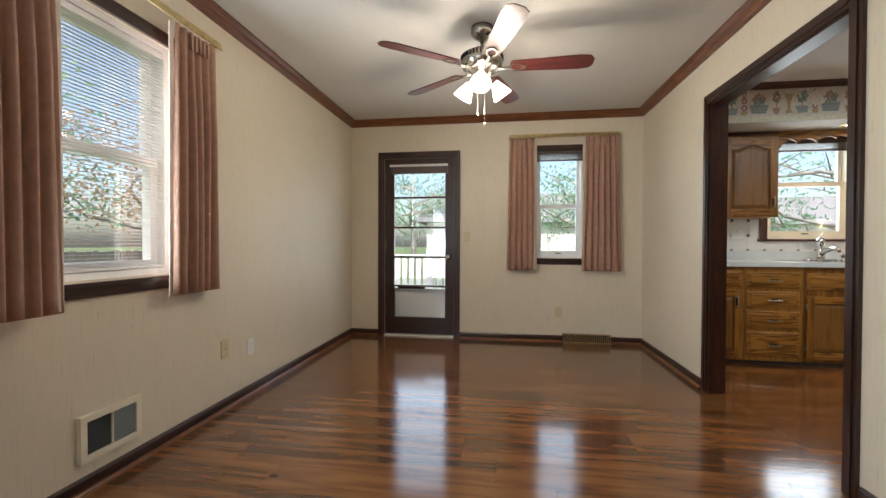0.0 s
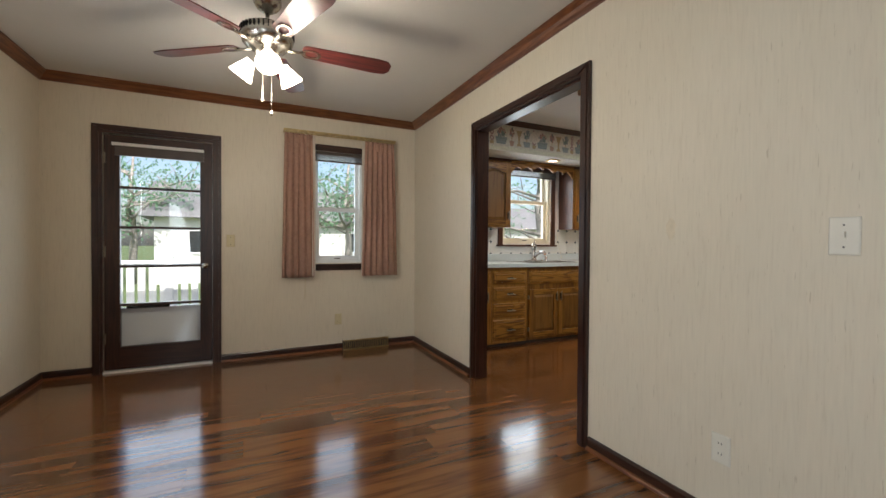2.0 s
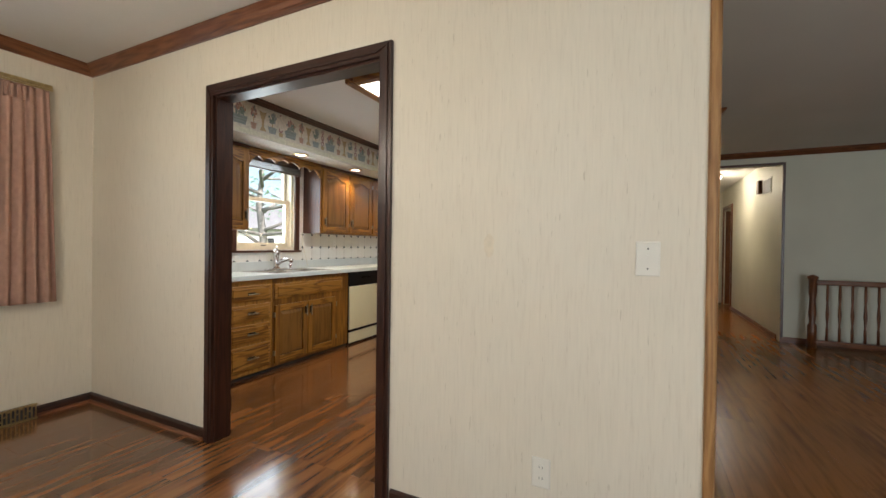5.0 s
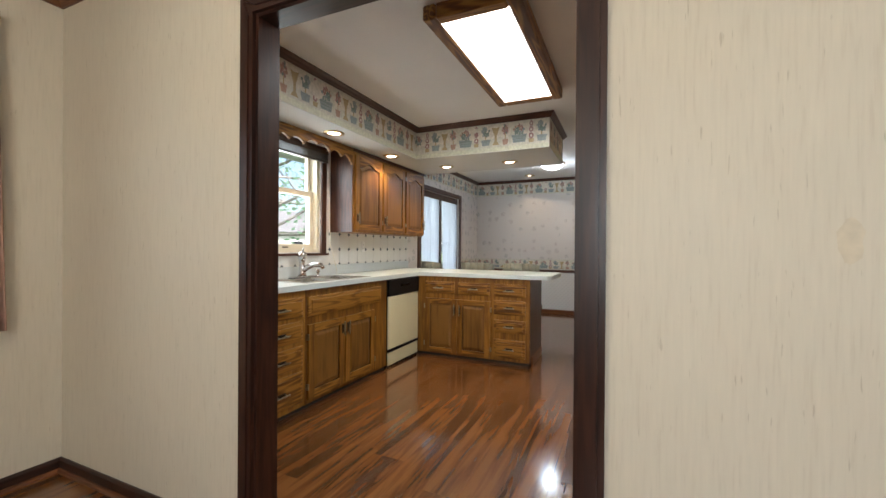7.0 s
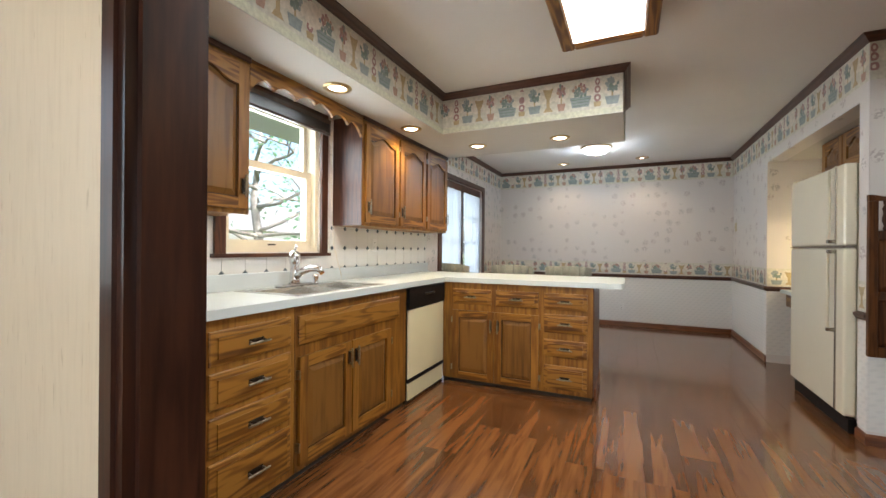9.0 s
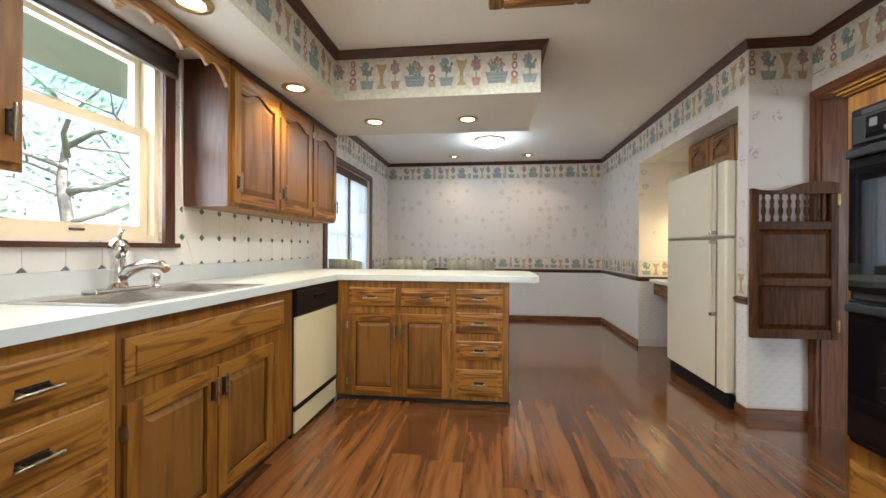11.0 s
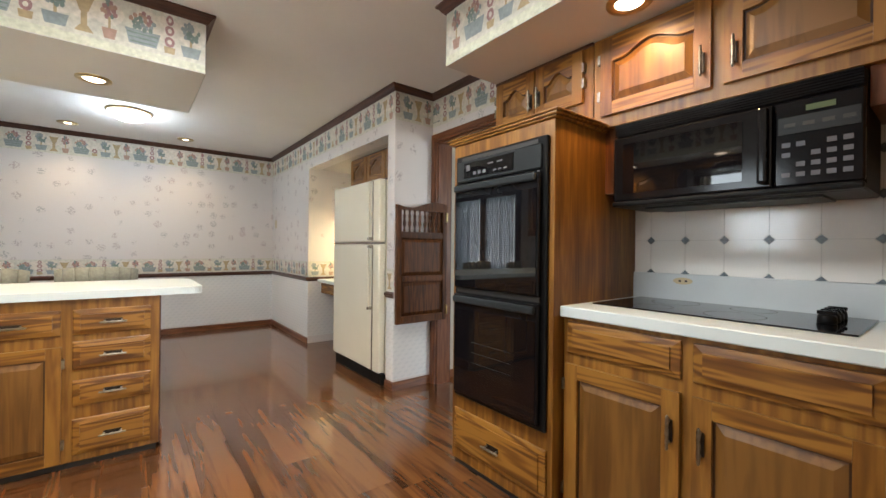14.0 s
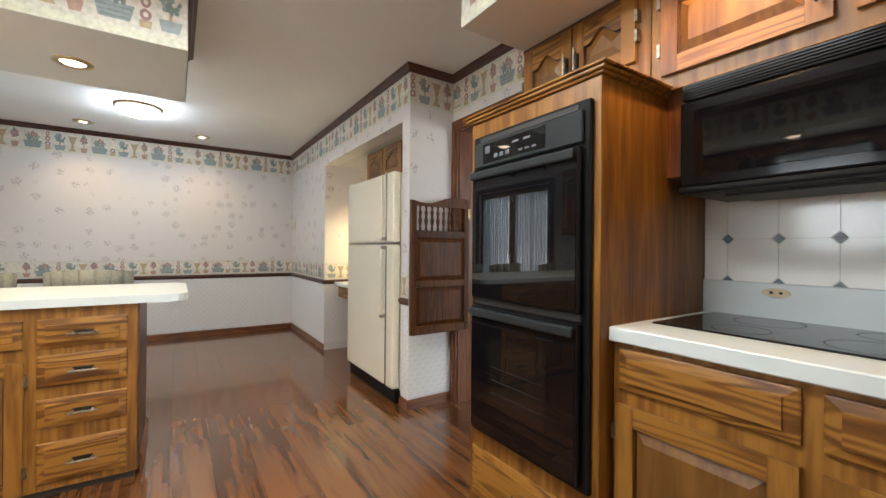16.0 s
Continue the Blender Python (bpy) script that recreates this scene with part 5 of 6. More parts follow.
WF = 1.575
c = carcass("range_wall_cabinet", "oak wall cabinet with arched doors above the microwave", 1.912, 2.90, YK + 0.004, WF, 1.722, 2.144, "+y", toe=False)
raised_door(c, "+y", WF, 2.405, 2.858, 1.775, 2.125, True, (2.435, 1.875), 2.864)
raised_door(c, "+y", WF, 1.925, 2.362, 1.775, 2.125, True, (2.33, 1.875), 1.919)
part("side_filler", box(2.788, 2.896, YK + 0.004, WF - 0.03, 1.42, 1.721), crown_z, c)
part("side_filler", box(1.912, 1.992, YK + 0.004, WF - 0.03, 1.60, 1.721), crown_z, c)
c = carcass("oven_top_cabinet", "small oak cabinet with two arched doors above the oven", 2.903, 3.548, YK + 0.004, WF, 1.74, 2.144, "+y", toe=False)
raised_door(c, "+y", WF, 3.25, 3.535, 1.87, 2.125, True, (3.272, 1.96), 3.541)
raised_door(c, "+y", WF, 2.955, 3.24, 1.87, 2.125, True, (3.218, 1.96), 2.949)
part("top_trim", box(2.903, 3.548, WF, WF + 0.012, 2.13, 2.144), ktrim_x, c)


# ---- tiles ----
def tiles(name, side, face, a0, a1, z0, z1, pitch, au, az, label):
    """Square tiles with clipped corners, and small diamonds set between them."""
    t = thing(name, (0, 0, 0), label, "tiles", kind="structure")
    part("grout_bed", facing(prism(rect(a0, a1, z0, z1), 0.0005, 0.002), side, face), grout, t)
    k, g = 0.021, 0.0012
    i0, i1 = math.floor((a0 - au) / pitch), math.ceil((a1 - au) / pitch)
    j0, j1 = math.floor((z0 - az) / pitch), math.ceil((z1 - az) / pitch)
    for i in range(i0, i1):
        for j in range(j0, j1):
            u0, u1, v0, v1 = au + i * pitch + g, au + (i + 1) * pitch - g, az + j * pitch + g, az + (j + 1) * pitch - g
            lo_u, hi_u, lo_v, hi_v = max(u0, a0), min(u1, a1), max(v0, z0), min(v1, z1)
            if hi_u - lo_u < 0.01 or hi_v - lo_v < 0.01:
                continue
            poly = [(u0 + k, v0), (u1 - k, v0), (u1, v0 + k), (u1, v1 - k), (u1 - k, v1), (u0 + k, v1), (u0, v1 - k), (u0, v0 + k)]
            poly = clip(poly, a0, a1, z0, z1)
            bm = prism(poly, 0.002, 0.005)
            part("tile", facing(bm, side, face), tile_white, t)
    for i in range(i0, i1 + 1):
        for j in range(j0, j1 + 1):
            u, v, r = au + i * pitch, az + j * pitch, k - 0.003
            poly = clip([(u - r, v), (u, v - r), (u + r, v), (u, v + r)], a0, a1, z0, z1)
            if len(poly) > 2 and a0 - 0.005 < u < a1 + 0.005 and z0 - 0.005 < v < z1 + 0.005:
                part("diamond_tile", facing(prism(poly, 0.002, 0.0056), side, face), tile_blue, t)
    return t


def clip(poly, a0, a1, z0, z1):
    for ax, lim, sign in ((0, a0, 1), (0, a1, -1), (1, z0, 1), (1, z1, -1)):
        res = []
        for p, q in zip(poly, poly[1:] + poly[:1]):
            ip, iq = sign * (p[ax] - lim) >= -1e-9, sign * (q[ax] - lim) >= -1e-9
            if ip:
                res.append(p)
            if ip != iq:
                f = (lim - p[ax]) / (q[ax] - p[ax])
                res.append((p[0] + f * (q[0] - p[0]), p[1] + f * (q[1] - p[1])))
        poly = [p for n, p in enumerate(res) if n == 0 or abs(p[0] - res[n - 1][0]) + abs(p[1] - res[n - 1][1]) > 1e-6]
        if len(poly) > 1 and abs(poly[0][0] - poly[-1][0]) + abs(poly[0][1] - poly[-1][1]) < 1e-6:
            poly = poly[:-1]
    return poly


tiles("tile_splash_range", "+y", YK, 1.908, 2.856, 1.047, 1.60, 0.158, 2.461, 1.047, "white clipped-corner tiles with slate-blue diamonds")
tiles("tile_splash_sink", "-y", YS, 3.753, 5.37, 1.010, 1.332, 0.153, 2.725, 1.010, "white tiles with small slate-blue diamond insets")
tiles("tile_splash_sink", "-y", YS, XK + 0.004, 2.808, 1.010, 1.332, 0.153, 2.725, 1.010, "white tiles with small slate-blue diamond insets")
tiles("tile_splash_sink", "-y", YS, 2.808, 3.753, 1.010, 1.103, 0.153, 2.725, 1.010, "row of white tiles below the sink window")


# ---- refrigerator and alcove ----
FF = 1.69
fr = thing("refrigerator", (5.26, 1.3, 0), "cream top-freezer refrigerator with slim handles", "refrigerator")
part("cabinet_body", box(4.785, 5.73, 0.98, FF - 0.075, 0.03, 1.735, 0.01, seg=2), cream_enamel, fr)
for nm, z0, z1 in (("freezer_door", 1.205, 1.735), ("fridge_door", 0.11, 1.188)):
    dr = part(nm, box(4.785, 5.73, FF - 0.068, FF, z0, z1, 0.014, seg=3), cream_enamel, fr)
    part("edge_trim", box(4.885, 4.900, FF, FF + 0.006, z0 + 0.01, z1 - 0.01), nickel, dr)
part("seal_trim", box(4.79, 5.725, FF - 0.055, FF + 0.003, 1.190, 1.203), nickel, fr)
part("freezer_handle", tube([(4.90, FF, 1.225), (4.90, FF + 0.035, 1.24), (4.90, FF + 0.035, 1.70), (4.90, FF, 1.73)], 0.009, 8), cream_enamel, fr)
part("fridge_handle", tube([(4.90, FF, 1.175), (4.90, FF + 0.04, 1.16), (4.90, FF + 0.04, 0.66), (4.90, FF, 0.635)], 0.009, 8), cream_enamel, fr, "slim cream handle with metal ends")
for z in (1.165, 0.645, 1.232):
    part("handle_end", box(4.888, 4.912, FF, FF + 0.048, z - 0.012, z + 0.012, 0.004), nickel, fr)
part("kick_grille", box(4.79, 5.725, FF - 0.10, FF - 0.03, 0.0, 0.095, 0.004), black_plastic, fr)
part("hinge_cap", box(5.66, 5.72, FF - 0.07, FF - 0.005, 1.735, 1.75, 0.004), cream_enamel, fr)

c = thing("alcove_cabinet", (5.25, 1.05, 1.80), "small oak cabinet with arched doors above the refrigerator", "cabinet")
part("body", box(4.762, 5.90, 0.924, 1.42, 1.80, 2.096), ktrim_z, c)
for a0, a1 in ((4.78, 5.14), (5.155, 5.515), (5.53, 5.885)):
    raised_door(c, "+y", 1.42, a0, a1, 1.815, 2.08, True)
dk = thing("alcove_desk", (6.2, 1.2, 0.72), "white-topped built-in desk beside the refrigerator", "desk")
part("desktop", box(5.79, 6.638, 0.924, 1.52, 0.735, 0.772, 0.004), counter_mat, dk)
part("drawer_box", box(5.82, 6.636, 0.95, 1.47, 0.60, 0.735, 0.004), oak_x, dk)
part("side_support", box(5.79, 5.82, 0.924, 1.49, 0.0, 0.735), oak_z, dk)
ul = thing("undercabinet_light", (6.2, 1.0, 1.54), "slim under-cabinet light above the desk", "lamp")
part("housing", box(6.02, 6.38, 0.924, 1.10, 1.55, 1.585, 0.004), vinyl_cream, ul)
part("lens", box(6.03, 6.37, 0.935, 1.09, 1.542, 1.55), glow_warm, ul)

# cafe door hung on the passage jamb, swung open against the pier
K0, K1, KX0, KX1 = 1.180, 1.675, 4.524, 4.554
cd = thing("cafe_door", (4.55, K0, 0.55), "dark walnut half-height cafe door with spindles, standing open", "door")
for y in (K0, K1 - 0.042):
    part("stile", box(KX0, KX1, y, y + 0.042, 0.555, 1.46, 0.003), walnut_z, cd)
n = 30
top = []
for i in range(n + 1):
    f = i / n
    rise = 0.055 * (1 - math.cos(math.pi * min(1, max(0, (f - 0.25) / 0.5)))) / 2
    ear = 0.016 * math.exp(-(f / 0.10) ** 2) - 0.012 * max(0, (f - 0.8) / 0.2) ** 2
    top.append((K1 - (K1 - K0) * f, 1.482 + rise + ear))
part("crest_rail", facing(prism([(K0, 1.4605), (K1, 1.4605)] + top, 0.0, 0.030), "-x", KX1), walnut_z, cd)
for z0, z1, nm in ((1.235, 1.288, "gallery_rail"), (0.885, 0.935, "lock_rail"), (0.555, 0.615, "bottom_rail")):
    part(nm, box(KX0, KX1, K0 + 0.0425, K1 - 0.0425, z0, z1, 0.003), walnut_z, cd)
for z0, z1 in ((0.615, 0.885), (0.935, 1.235)):
    a0, a1 = K0 + 0.0425, K1 - 0.0425
    part("panel", facing(taper(rect(a0, a1, z0, z1), rect(a0 + 0.03, a1 - 0.03, z0 + 0.03, z1 - 0.03), -0.016, -0.004), "-x", KX0), walnut_z, cd)
for i in range(8):
    y = K0 + 0.075 + (K1 - K0 - 0.15) * i / 7
    part("spindle", turned([(0.007, 1.288), (0.011, 1.300), (0.006, 1.315), (0.013, 1.342), (0.014, 1.362), (0.008, 1.385), (0.013, 1.415), (0.006, 1.435), (0.010, 1.4605)], (KX0 + 0.015, y, 0), 10), walnut_z, cd)
for z in (0.60, 1.38):
    part("hinge", turned([(0.008, z), (0.010, z + 0.01), (0.010, z + 0.07), (0.008, z + 0.08)], (KX0 - 0.004, K0 + 0.006, 0), 10), brass, cd)

# ---- lamps ----
fx = thing("fluorescent_fixture", (3.24, 3.06, 2.40), "oak-framed fluorescent ceiling light with a bright diffuser", "ceiling light")
X0, X1, Y0, Y1 = 2.52, 3.96, 2.795, 3.325
part("canopy", box(X0 + 0.03, X1 - 0.03, Y0 + 0.03, Y1 - 0.03, 2.44, KCEIL - 0.001), white_paint, fx)
for a, b, c0, c1, ax in ((X0, X1, Y0, Y0 + 0.075, "x"), (X0, X1, Y1 - 0.075, Y1, "x"), (X0, X0 + 0.075, Y0 + 0.075, Y1 - 0.075, "y"), (X1 - 0.075, X1, Y0 + 0.075, Y1 - 0.075, "y")):
    part("wooden_frame", box(a, b, c0, c1, 2.392, KCEIL - 0.001, 0.010), OAKS[ax], fx)
part("diffuser", box(X0 + 0.075, X1 - 0.075, Y0 + 0.075, Y1 - 0.075, 2.400, 2.412, 0.003), glow_panel, fx)


def can_light(x, y, z, lens=0.054):
    t = thing("recessed_downlight", (x, y, z), "round recessed downlight with a brass-toned trim, lit", "ceiling light", group="recessed downlights")
    bm = bmesh.new()
    prof = [(0.088, z - 0.001), (0.086, z - 0.008), (lens + 0.004, z - 0.010), (lens, z - 0.004)]
    rings = [[bm.verts.new((x + r * math.cos(i * 0.2244), y + r * math.sin(i * 0.2244), h)) for i in range(28)] for r, h in prof]
    for a, b in zip(rings, rings[1:]):
        for i in range(28):
            bm.faces.new((a[i], a[(i + 1) % 28], b[(i + 1) % 28], b[i])).smooth = True
    part("trim_ring", bm, brass, t)
    part("lit_lens", turned([(lens + 0.001, z - 0.002), (lens - 0.008, z - 0.007), (0.003, z - 0.010)], (x, y, 0), 24), glow_can, t)


for cx, cy in CANS + [(2.64, 1.75)]:
    can_light(cx, cy, 2.147)
for cx, cy in FAR_CANS:
    can_light(cx, cy, KCEIL, 0.036)
dm = thing("dome_light", (6.87, 3.34, 2.42), "frosted glass dome ceiling light, lit", "ceiling light")
part("pan", turned([(0.19, 2.4775), (0.19, 2.466), (0.175, 2.460)], (6.87, 3.34, 0), 28), brass, dm)
part("glass_dome", turned([(0.172, 2.460), (0.155, 2.428), (0.115, 2.402), (0.06, 2.388), (0.004, 2.383)], (6.87, 3.34, 0), 28), glow_dome, dm)
part("finial", turned([(0.012, 2.385), (0.014, 2.374), (0.004, 2.366)], (6.87, 3.34, 0), 10), brass, dm)
hl = thing("hall_light", (8.6, 0.2, 2.42), "round frosted hall ceiling light, lit", "ceiling light")
part("pan", turned([(0.15, 2.499), (0.15, 2.47)], (8.6, 0.2, 0), 24), brass, hl)
part("glass_dome", turned([(0.14, 2.47), (0.12, 2.41), (0.06, 2.38), (0.004, 2.375)], (8.6, 0.2, 0), 24), glow_warm, hl)

# ceiling fan
fx, fy = FAN
fan = thing("ceiling_fan", (fx, fy, 2.2), "brushed nickel ceiling fan with five mahogany blades, lit", "ceiling fan")
part("canopy", turned([(0.072, 2.499), (0.074, 2.46), (0.060, 2.435), (0.045, 2.425), (0.018, 2.405)], (fx, fy, 0), 28), nickel, fan)
part("downrod", turned([(0.011, 2.41), (0.011, 2.33)], (fx, fy, 0), 12), nickel, fan)
mt = part("motor_housing", turned([(0.03, 2.345), (0.09, 2.335), (0.125, 2.315), (0.135, 2.295), (0.138, 2.265), (0.130, 2.235), (0.105, 2.215), (0.06, 2.20), (0.055, 2.17)], (fx, fy, 0), 36), nickel, fan)
for i in range(36):
    a = i * math.pi / 18
    ca, sa = math.cos(a), math.sin(a)
    bm = box(0.128, 0.142, -0.003, 0.003, 2.275, 2.305)
    for v in bm.verts:
        v.co = (fx + v.co.x * ca - v.co.y * sa, fy + v.co.x * sa + v.co.y * ca, v.co.z)
    part("cooling_rib", bm, black_plastic, mt)
part("switch_housing", turned([(0.052, 2.175), (0.058, 2.15), (0.056, 2.10), (0.040, 2.085), (0.012, 2.075)], (fx, fy, 0), 24), nickel, fan)
for k in range(5):
    a = radians(-72 + 72 * k)
    ca, sa = math.cos(a), math.sin(a)

    def swing(bm):
        for v in bm.verts:
            x, y, z = v.co
            # each blade is pitched about its length
            y, z = y * 0.978 + z * 0.208, z * 0.978 - y * 0.208
            v.co = (fx + x * ca - y * sa, fy + x * sa + y * ca, z + 2.235)
        return bm
    outline = [(0.20, -0.052), (0.62, -0.069), (0.685, -0.060), (0.71, -0.030), (0.71, 0.030), (0.685, 0.060), (0.62, 0.069), (0.20, 0.052), (0.185, 0.03), (0.185, -0.03)]
    bl = part("blade", swing(prism(outline, -0.003, 0.003)), fan_wood, fan, "dark mahogany blade")
    bm = tube([(0.08, 0, -0.012), (0.14, 0, -0.014), (0.20, 0, -0.010)], [0.012, 0.009, 0.009], 8)
    ring = [[(0.235 + r * 1.5 * math.cos(i * 0.3927), r * math.sin(i * 0.3927)) for i in range(16)] for r in (0.036, 0.026)]
    lo = [[bm.verts.new((u, v, -0.012)) for u, v in q] for q in ring]
    hi = [[bm.verts.new((u, v, -0.004)) for u, v in q] for q in ring]
    for i in range(16):
        j = (i + 1) % 16
        for q in ((lo[0][i], lo[0][j], lo[1][j], lo[1][i]), (hi[0][i], hi[0][j], hi[1][j], hi[1][i]), (lo[0][i], lo[0][j], hi[0][j], hi[0][i]), (lo[1][i], lo[1][j], hi[1][j], hi[1][i])):
            bm.faces.new(q)
    part("blade_iron", swing(bm), nickel, bl)
for a in (30, 150, 270):
    ca, sa = math.cos(radians(a)), math.sin(radians(a))
    part("lamp_arm", tube([(fx + 0.04 * ca, fy + 0.04 * sa, 2.13), (fx + 0.08 * ca, fy + 0.08 * sa, 2.135), (fx + 0.095 * ca, fy + 0.095 * sa, 2.11)], 0.010, 8), nickel, fan)
    bm = turned([(0.026, 0.0), (0.031, -0.018), (0.044, -0.048), (0.058, -0.082), (0.066, -0.104), (0.060, -0.108)], (0, 0, 0), 24)
    tilt = Matrix.Rotation(radians(38), 4, Vector((sa, -ca, 0)))
    bm.transform(Matrix.Translation((fx + 0.095 * ca, fy + 0.095 * sa, 2.150)) @ tilt)
    part("glass_shade", bm, glow_warm, fan, "frosted bell shade, lit")
for dx, dz in ((-0.025, 1.93), (0.02, 1.86)):
    ch = part("pull_chain", tube([(fx + dx, fy - 0.03, 2.09), (fx + dx, fy - 0.03, dz)], 0.0018, 6), nickel, fan)
    part("chain_end", turned([(0.003, dz + 0.004), (0.006, dz - 0.01), (0.004, dz - 0.025)], (fx + dx, fy - 0.03, 0), 8), nickel, ch)


# ---- plates, vents, marks ----
def wall_plate(side, face, u, z, mat, label, outlet=True, w=0.072, h=0.116):
    t = thing("wall_outlet" if outlet else "light_switch", (0, 0, 0), label, "outlet" if outlet else "switch")
    bm = prism(rect(u - w / 2, u + w / 2, z - h / 2, z + h / 2), 0.0, 0.003)
    taper(rect(u - w / 2, u + w / 2, z - h / 2, z + h / 2), rect(u - w / 2 + 0.004, u + w / 2 - 0.004, z - h / 2 + 0.004, z + h / 2 - 0.004), 0.003, 0.006, bm=bm)
    part("plate", facing(bm, side, face), mat, t)
    if outlet:
        for dz in (-0.021, 0.021):
            s = part("socket", facing(prism([(u + 0.016 * math.cos(i * 0.5236), z + dz + 0.015 * math.sin(i * 0.5236)) for i in range(12)], 0.006, 0.008), side, face), mat, t)
            for du in (-0.006, 0.006):
                part("slot", facing(prism(rect(u + du - 0.0012, u + du + 0.0012, z + dz - 0.002, z + dz + 0.007), 0.008, 0.0086), side, face), slot_dark, s)
    else:
        part("toggle", facing(prism(rect(u - 0.005, u + 0.005, z - 0.004, z + 0.014), 0.006, 0.016), side, face), mat, t)
        for dz in (-0.035, 0.035):
            part("screw", facing(prism([(u + 0.003 * math.cos(i * 0.785), z + dz + 0.003 * math.sin(i * 0.785)) for i in range(8)], 0.006, 0.007), side, face), slot_dark, t)


wall_plate("-x", XR, 1.67, 0.32, plate_white, "white duplex outlet on the linen wall")
wall_plate("-x", XR, 1.31, 1.165, plate_white, "off-white toggle switch plate on the linen wall", False, 0.078, 0.122)
wall_plate("-y", YF, -0.147, 1.146, ivory, "ivory toggle switch plate beside the door", False)
wall_plate("-y", YF, 0.865, 0.325, ivory, "ivory outlet below the window")
wall_plate("+x", XL, 2.830, 0.388, ivory, "ivory blank plate on the linen wall", False)
wall_plate("+x", XL, 3.10, 0.337, white_paint, "white duplex outlet on the linen wall")
wall_plate("-x", 4.65, 0.895, 1.19, bronze, "bronze toggle switch plate on the hall corner", False, 0.085, 0.12)
wall_plate("-x", XB, 3.05, 0.29, white_paint, "white outlet below the chair rail")
wall_plate("+y", YR, 8.02, 1.49, ivory, "ivory thermostat plate near the corner", False)
wall_plate("-y", YS - 0.006, 2.62, 1.18, white_paint, "white double outlet above the worktop", True, 0.116, 0.116)
wall_plate("-y", YS - 0.006, 4.35, 1.19, white_paint, "white outlet in the tile splash")
wall_plate("-y", YH, 3.1, 0.33, ivory, "ivory outlet low on the hall wall")

v = thing("wall_vent", (XL, 2.09, 0.18), "cream wall register with a dark opening", "vent")
bm = bmesh.new()
for r in (rect(1.915, 2.205, 0.302, 0.330), rect(1.915, 2.205, 0.130, 0.155), rect(1.915, 1.942, 0.155, 0.302), rect(2.178, 2.205, 0.155, 0.302)):
    prism(r, 0.0, 0.022, bm=bm)
part("frame", facing(bm, "+x", XL), vinyl_cream, v)
part("dark_panel", facing(prism(rect(1.942, 2.178, 0.155, 0.302), 0.0, 0.006), "+x", XL), vent_dark, v)
part("damper", facing(prism(rect(2.066, 2.178, 0.155, 0.302), 0.006, 0.012), "+x", XL), plain("damper_grey", (0.16, 0.19, 0.20), 0.5), v)
part("divider", facing(prism(rect(2.060, 2.066, 0.155, 0.302), 0.006, 0.016), "+x", XL), vinyl_cream, v)

solid("window_pull_cord", tube([(0.525, YF - 0.03, 0.80), (0.526, YF - 0.025, 0.68), (0.524, YF - 0.022, 0.56)], 0.0022, 6), ivory, "thin pale blind cord hanging below the curtain", "cord")
g = thing("floor_register", (1.16, YF - 0.05, 0), "brass pierced baseboard register under the window", "vent")
part("backing", box(0.905, 1.39, YF - 0.045, YF - 0.024, 0.0, 0.098), slot_dark, g)
for k in range(2):
    part("rail", box(0.91, 1.405, YF - 0.052, YF - 0.045, 0.0 + 0.09 * k, 0.012 + 0.09 * k), brass, g)
for i in range(25):
    x = 0.912 + 0.0201 * i
    part("bar", box(x, x + 0.006, YF - 0.052, YF - 0.045, 0.012, 0.09), brass, g)
for i in range(24):
    x = 0.918 + 0.0201 * i
    z = 0.03 + 0.026 * (i % 3)
    part("fret", box(x, x + 0.014, YF - 0.051, YF - 0.045, z, z + 0.006), brass, g)

rg = thing("hall_return_grille", (2.9, YH, 2.0), "painted high return-air grille on the hall wall", "vent")
part("frame", facing(prism(rect(2.72, 3.12, 2.02, 2.32), 0, 0.006), "-y", YH), hall_paint, rg)
for i in range(13):
    part("louvre", facing(prism(rect(2.74, 3.10, 2.04 + 0.021 * i, 2.048 + 0.021 * i), 0.006, 0.012), "-y", YH), hall_paint, rg)
hg = thing("hall_vent", (7.6, -0.34, 2.1), "small dark vent high on the hall wall", "vent")
part("frame", facing(prism(rect(7.3, 7.72, 2.02, 2.24), 0, 0.008), "+y", -0.34), hall_paint, hg)
for i in range(8):
    part("louvre", facing(prism(rect(7.32, 7.70, 2.035 + 0.025 * i, 2.048 + 0.025 * i), 0.008, 0.014), "+y", -0.34), slot_dark, hg)
db = thing("door_chime", (7.85, -0.3, 2.15), "small brown door chime box on the hall wall", "chime")
part("box", facing(prism(rect(7.80, 7.92, 2.06, 2.26), 0, 0.05), "+y", -0.34), walnut_z, db)
solid("wall_stain", facing(prism([(1.897 + 0.022 * math.cos(i * 0.393) * (1 + 0.2 * math.sin(i * 2.1)), 1.205 + 0.05 * math.sin(i * 0.393)) for i in range(16)], 0.0004, 0.0008), "-x", XR), plain("tan_stain", (0.60, 0.51, 0.375), 0.5, vary=0.1, scale=30), "faint tan stain on the linen wallpaper", "stain", "structure")

